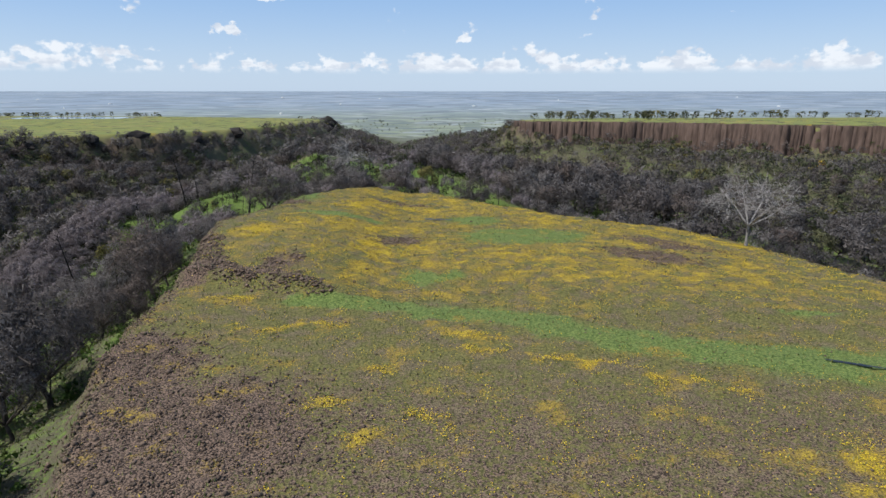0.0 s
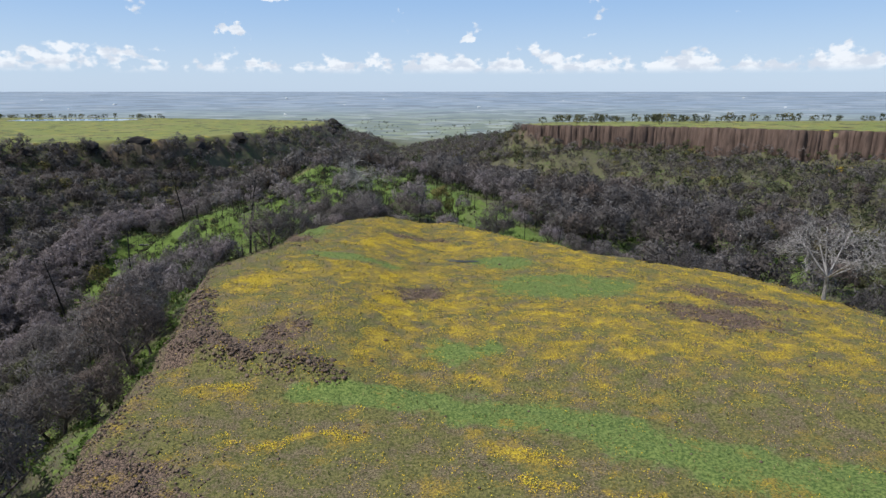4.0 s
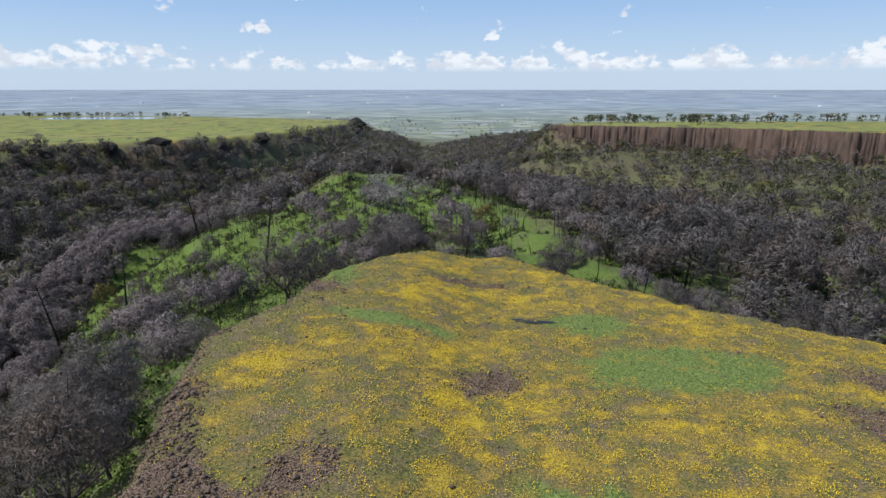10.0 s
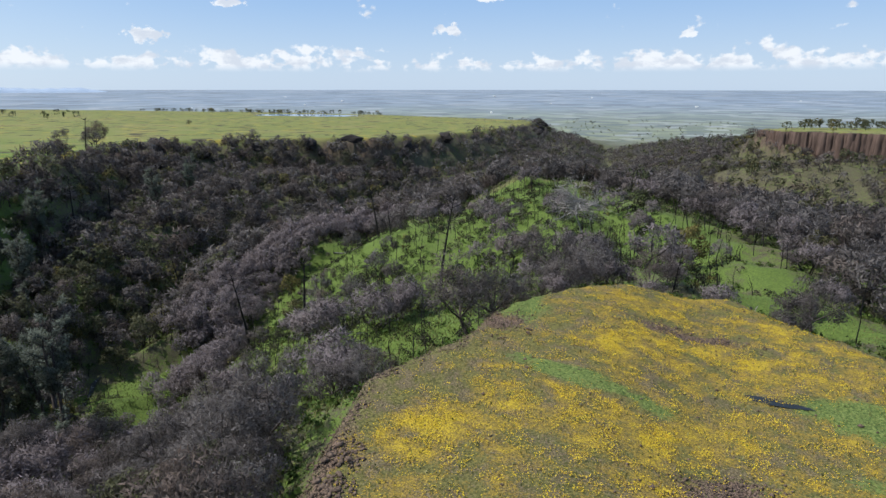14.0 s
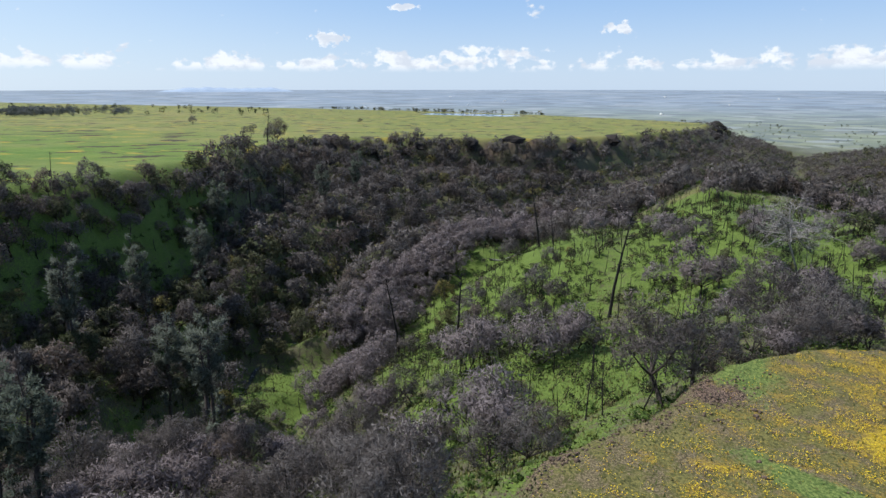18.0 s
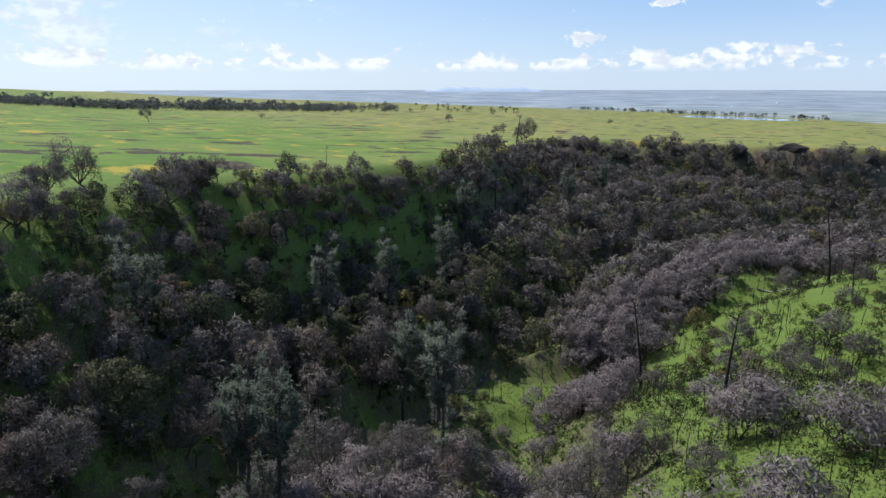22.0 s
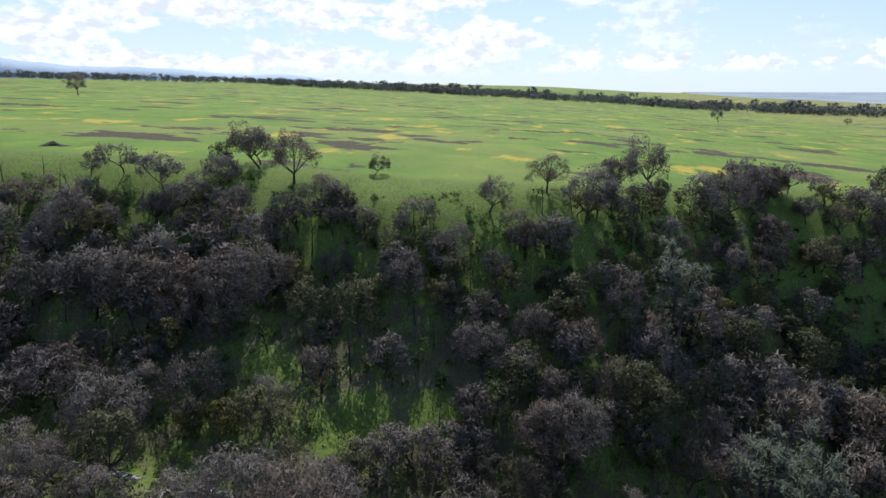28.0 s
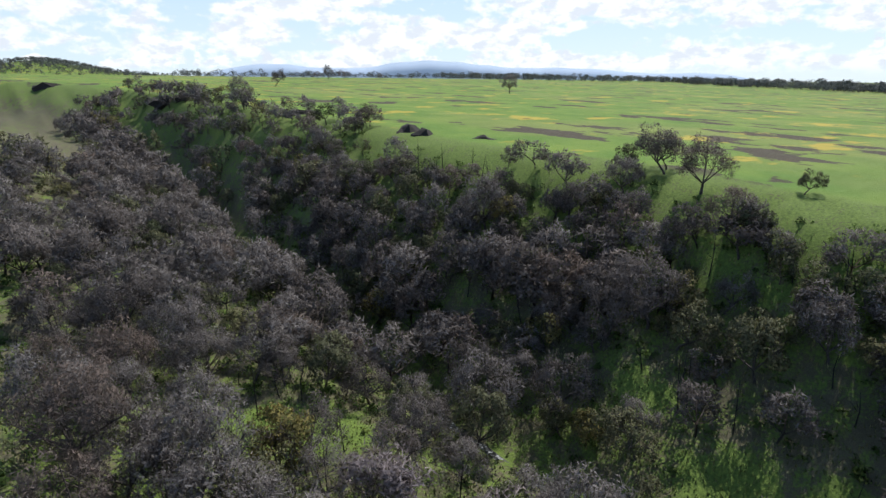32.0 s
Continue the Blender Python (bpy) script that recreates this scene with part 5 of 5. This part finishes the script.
# ---- thin burnt stems ----
qx, qy, qz = loose(3600, -190, 60, -60, 300, lambda x, y: ((inside(MEADOW_EDGE, x, y) < -5) & (inside(WEST_EDGE, x, y) < -9)) * (0.4 + 0.6 * spots(x, y, GREEN_HILL)))
stems = []
for i in range(len(qx)):
    h, lean = g_small.uniform(2.5, 6.5), g_small.normal(0, 0.4, 2)
    foot = np.array([qx[i], qy[i], qz[i] - 0.2])
    top = foot + (lean[0], lean[1], h)
    bend = (foot + top) / 2 + (g_small.normal(0, 0.15), g_small.normal(0, 0.15), 0)
    stems.append(tube([foot, bend, top], [0.09, 0.065, 0.02], 3))
    for _ in range(2):
        a, k = g_small.uniform(0, 6.283), g_small.uniform(0.4, 0.8)
        p = foot + (top - foot) * k
        stems.append(tube([p, p + (math.cos(a) * 0.7, math.sin(a) * 0.7, 0.9)], [0.04, 0.015], 3))
tagged(new("burnt_stems", solid("burnt_stems", *join(stems), [CHAR], True)), "thin charred stems standing through the canyon woods", "dead stems", kind="stuff")


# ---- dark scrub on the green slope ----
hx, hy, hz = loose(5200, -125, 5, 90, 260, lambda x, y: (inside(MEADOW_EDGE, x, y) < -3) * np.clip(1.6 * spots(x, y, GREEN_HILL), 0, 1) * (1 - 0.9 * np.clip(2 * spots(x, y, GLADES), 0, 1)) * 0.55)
wood_mass("hillside_scrub", "low dark charred scrub dotted over the green slope", hx, hy, hz - 0.1, KITS["bare", "remote"], SCRUB, 0.2, 21)
wood_mass("hillside_bushes", "small dark green bushes on the sunny slope", hx[::3] + 0.8, hy[::3] - 0.5, hz[::3], KITS["leafy", "remote"], LEAVES_FAR, 0.2, 22)


# ---- the stony bank below the upper table ----
bank = tagged(new("rock_bank"), "steep bank of loose dark brown basalt stones", "rocks", kind="structure")


def stone_mesh(seed):
    g = np.random.default_rng(seed)
    pts = np.array([(math.cos(a) * r, math.sin(a) * r, z) for z, r in ((-0.45, 0.7), (0.15, 1.0), (0.55, 0.6)) for a in np.arange(6) * math.pi / 3 + g.uniform(0, 1)])
    pts = np.vstack([pts * (1 + 0.22 * g.normal(0, 1, (18, 1))), [(0, 0, -0.6), (0, 0, 0.72)]])
    tris = [(6 * k + i, 6 * k + (i + 1) % 6, 6 * k + 6 + (i + 1) % 6) for k in range(2) for i in range(6)] + [(6 * k + i, 6 * k + 6 + (i + 1) % 6, 6 * k + 6 + i) for k in range(2) for i in range(6)]
    tris += [((i + 1) % 6, i, 18) for i in range(6)] + [(12 + i, 12 + (i + 1) % 6, 19) for i in range(6)]
    return solid("stone", pts, np.array(tris), [PEBBLE])


STONES = [stone_mesh(s) for s in range(6)]
BANK_LINE = [p[:2] for p in BANK]
g_bank = np.random.default_rng(23)
long = [math.dist(p, q) for p, q in zip(BANK_LINE, BANK_LINE[1:])]
for k in range(300):
    d, i = g_bank.uniform(0, sum(long)), 0
    while d > long[i]:
        d, i = d - long[i], i + 1
    (ax, ay), (bx, by) = BANK_LINE[i], BANK_LINE[i + 1]
    t = d / long[i]
    x, y = ax + (bx - ax) * t + g_bank.normal(0, 0.55), ay + (by - ay) * t + g_bank.normal(0.3, 0.75)
    ob = new("stone", STONES[k % 6])
    ob.parent = bank
    size = g_bank.uniform(0.1, 0.23) * (1.5 if k % 11 == 0 else 1)
    ob.matrix_basis = pose(x, y, ground_at(x, y) + 0.1 * size, g_bank.uniform(-30, 30), g_bank.uniform(-30, 30), g_bank.uniform(0, 360)) @ Matrix.Diagonal((size, size * g_bank.uniform(0.7, 1.1), size * g_bank.uniform(0.6, 1.0), 1))

# ---- golden flowers on the ledges of the cliff ----
cx, cy = 286 + g_bank.normal(0, 3.2, 260), 463 + g_bank.normal(0, 2.2, 260)
cz = lay(cx, cy)[0] + 0.3
way_out = g_bank.normal(0, 1, (260, 3, 3)) * 0.55
tagged(new("cliff_flowers", solid("cliff_flowers", (np.stack([cx, cy, cz], -1)[:, None] + way_out).reshape(-1, 3), np.arange(780).reshape(-1, 3), [PETAL])), "patch of orange-yellow flowers on the cliff's ledges", "flowers", kind="stuff")


# ---- young trees between the oaks of the western slope ----
def young_chance(x, y):
    w = inside(WEST_EDGE, x, y)
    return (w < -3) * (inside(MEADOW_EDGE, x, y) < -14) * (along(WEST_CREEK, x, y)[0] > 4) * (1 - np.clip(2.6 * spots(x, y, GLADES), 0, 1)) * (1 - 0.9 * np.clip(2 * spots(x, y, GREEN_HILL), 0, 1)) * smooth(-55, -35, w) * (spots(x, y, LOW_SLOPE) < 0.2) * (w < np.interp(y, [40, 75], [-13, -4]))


yx, yy, yz = loose(2300, -205, -62, -90, 200, young_chance)
third = len(yx) // 3
wood_mass("young_oaks", "small leafless grey-brown oaks between the larger trees", yx[third:], yy[third:], yz[third:] - 0.1, KITS["bare", "mid"], TWIGS_FAR, 0.66, 24)
wood_mass("young_live_oaks", "small olive evergreen oaks between the larger trees", yx[:third], yy[:third], yz[:third] - 0.1, KITS["leafy", "mid"], LEAVES_FAR, 0.62, 25)
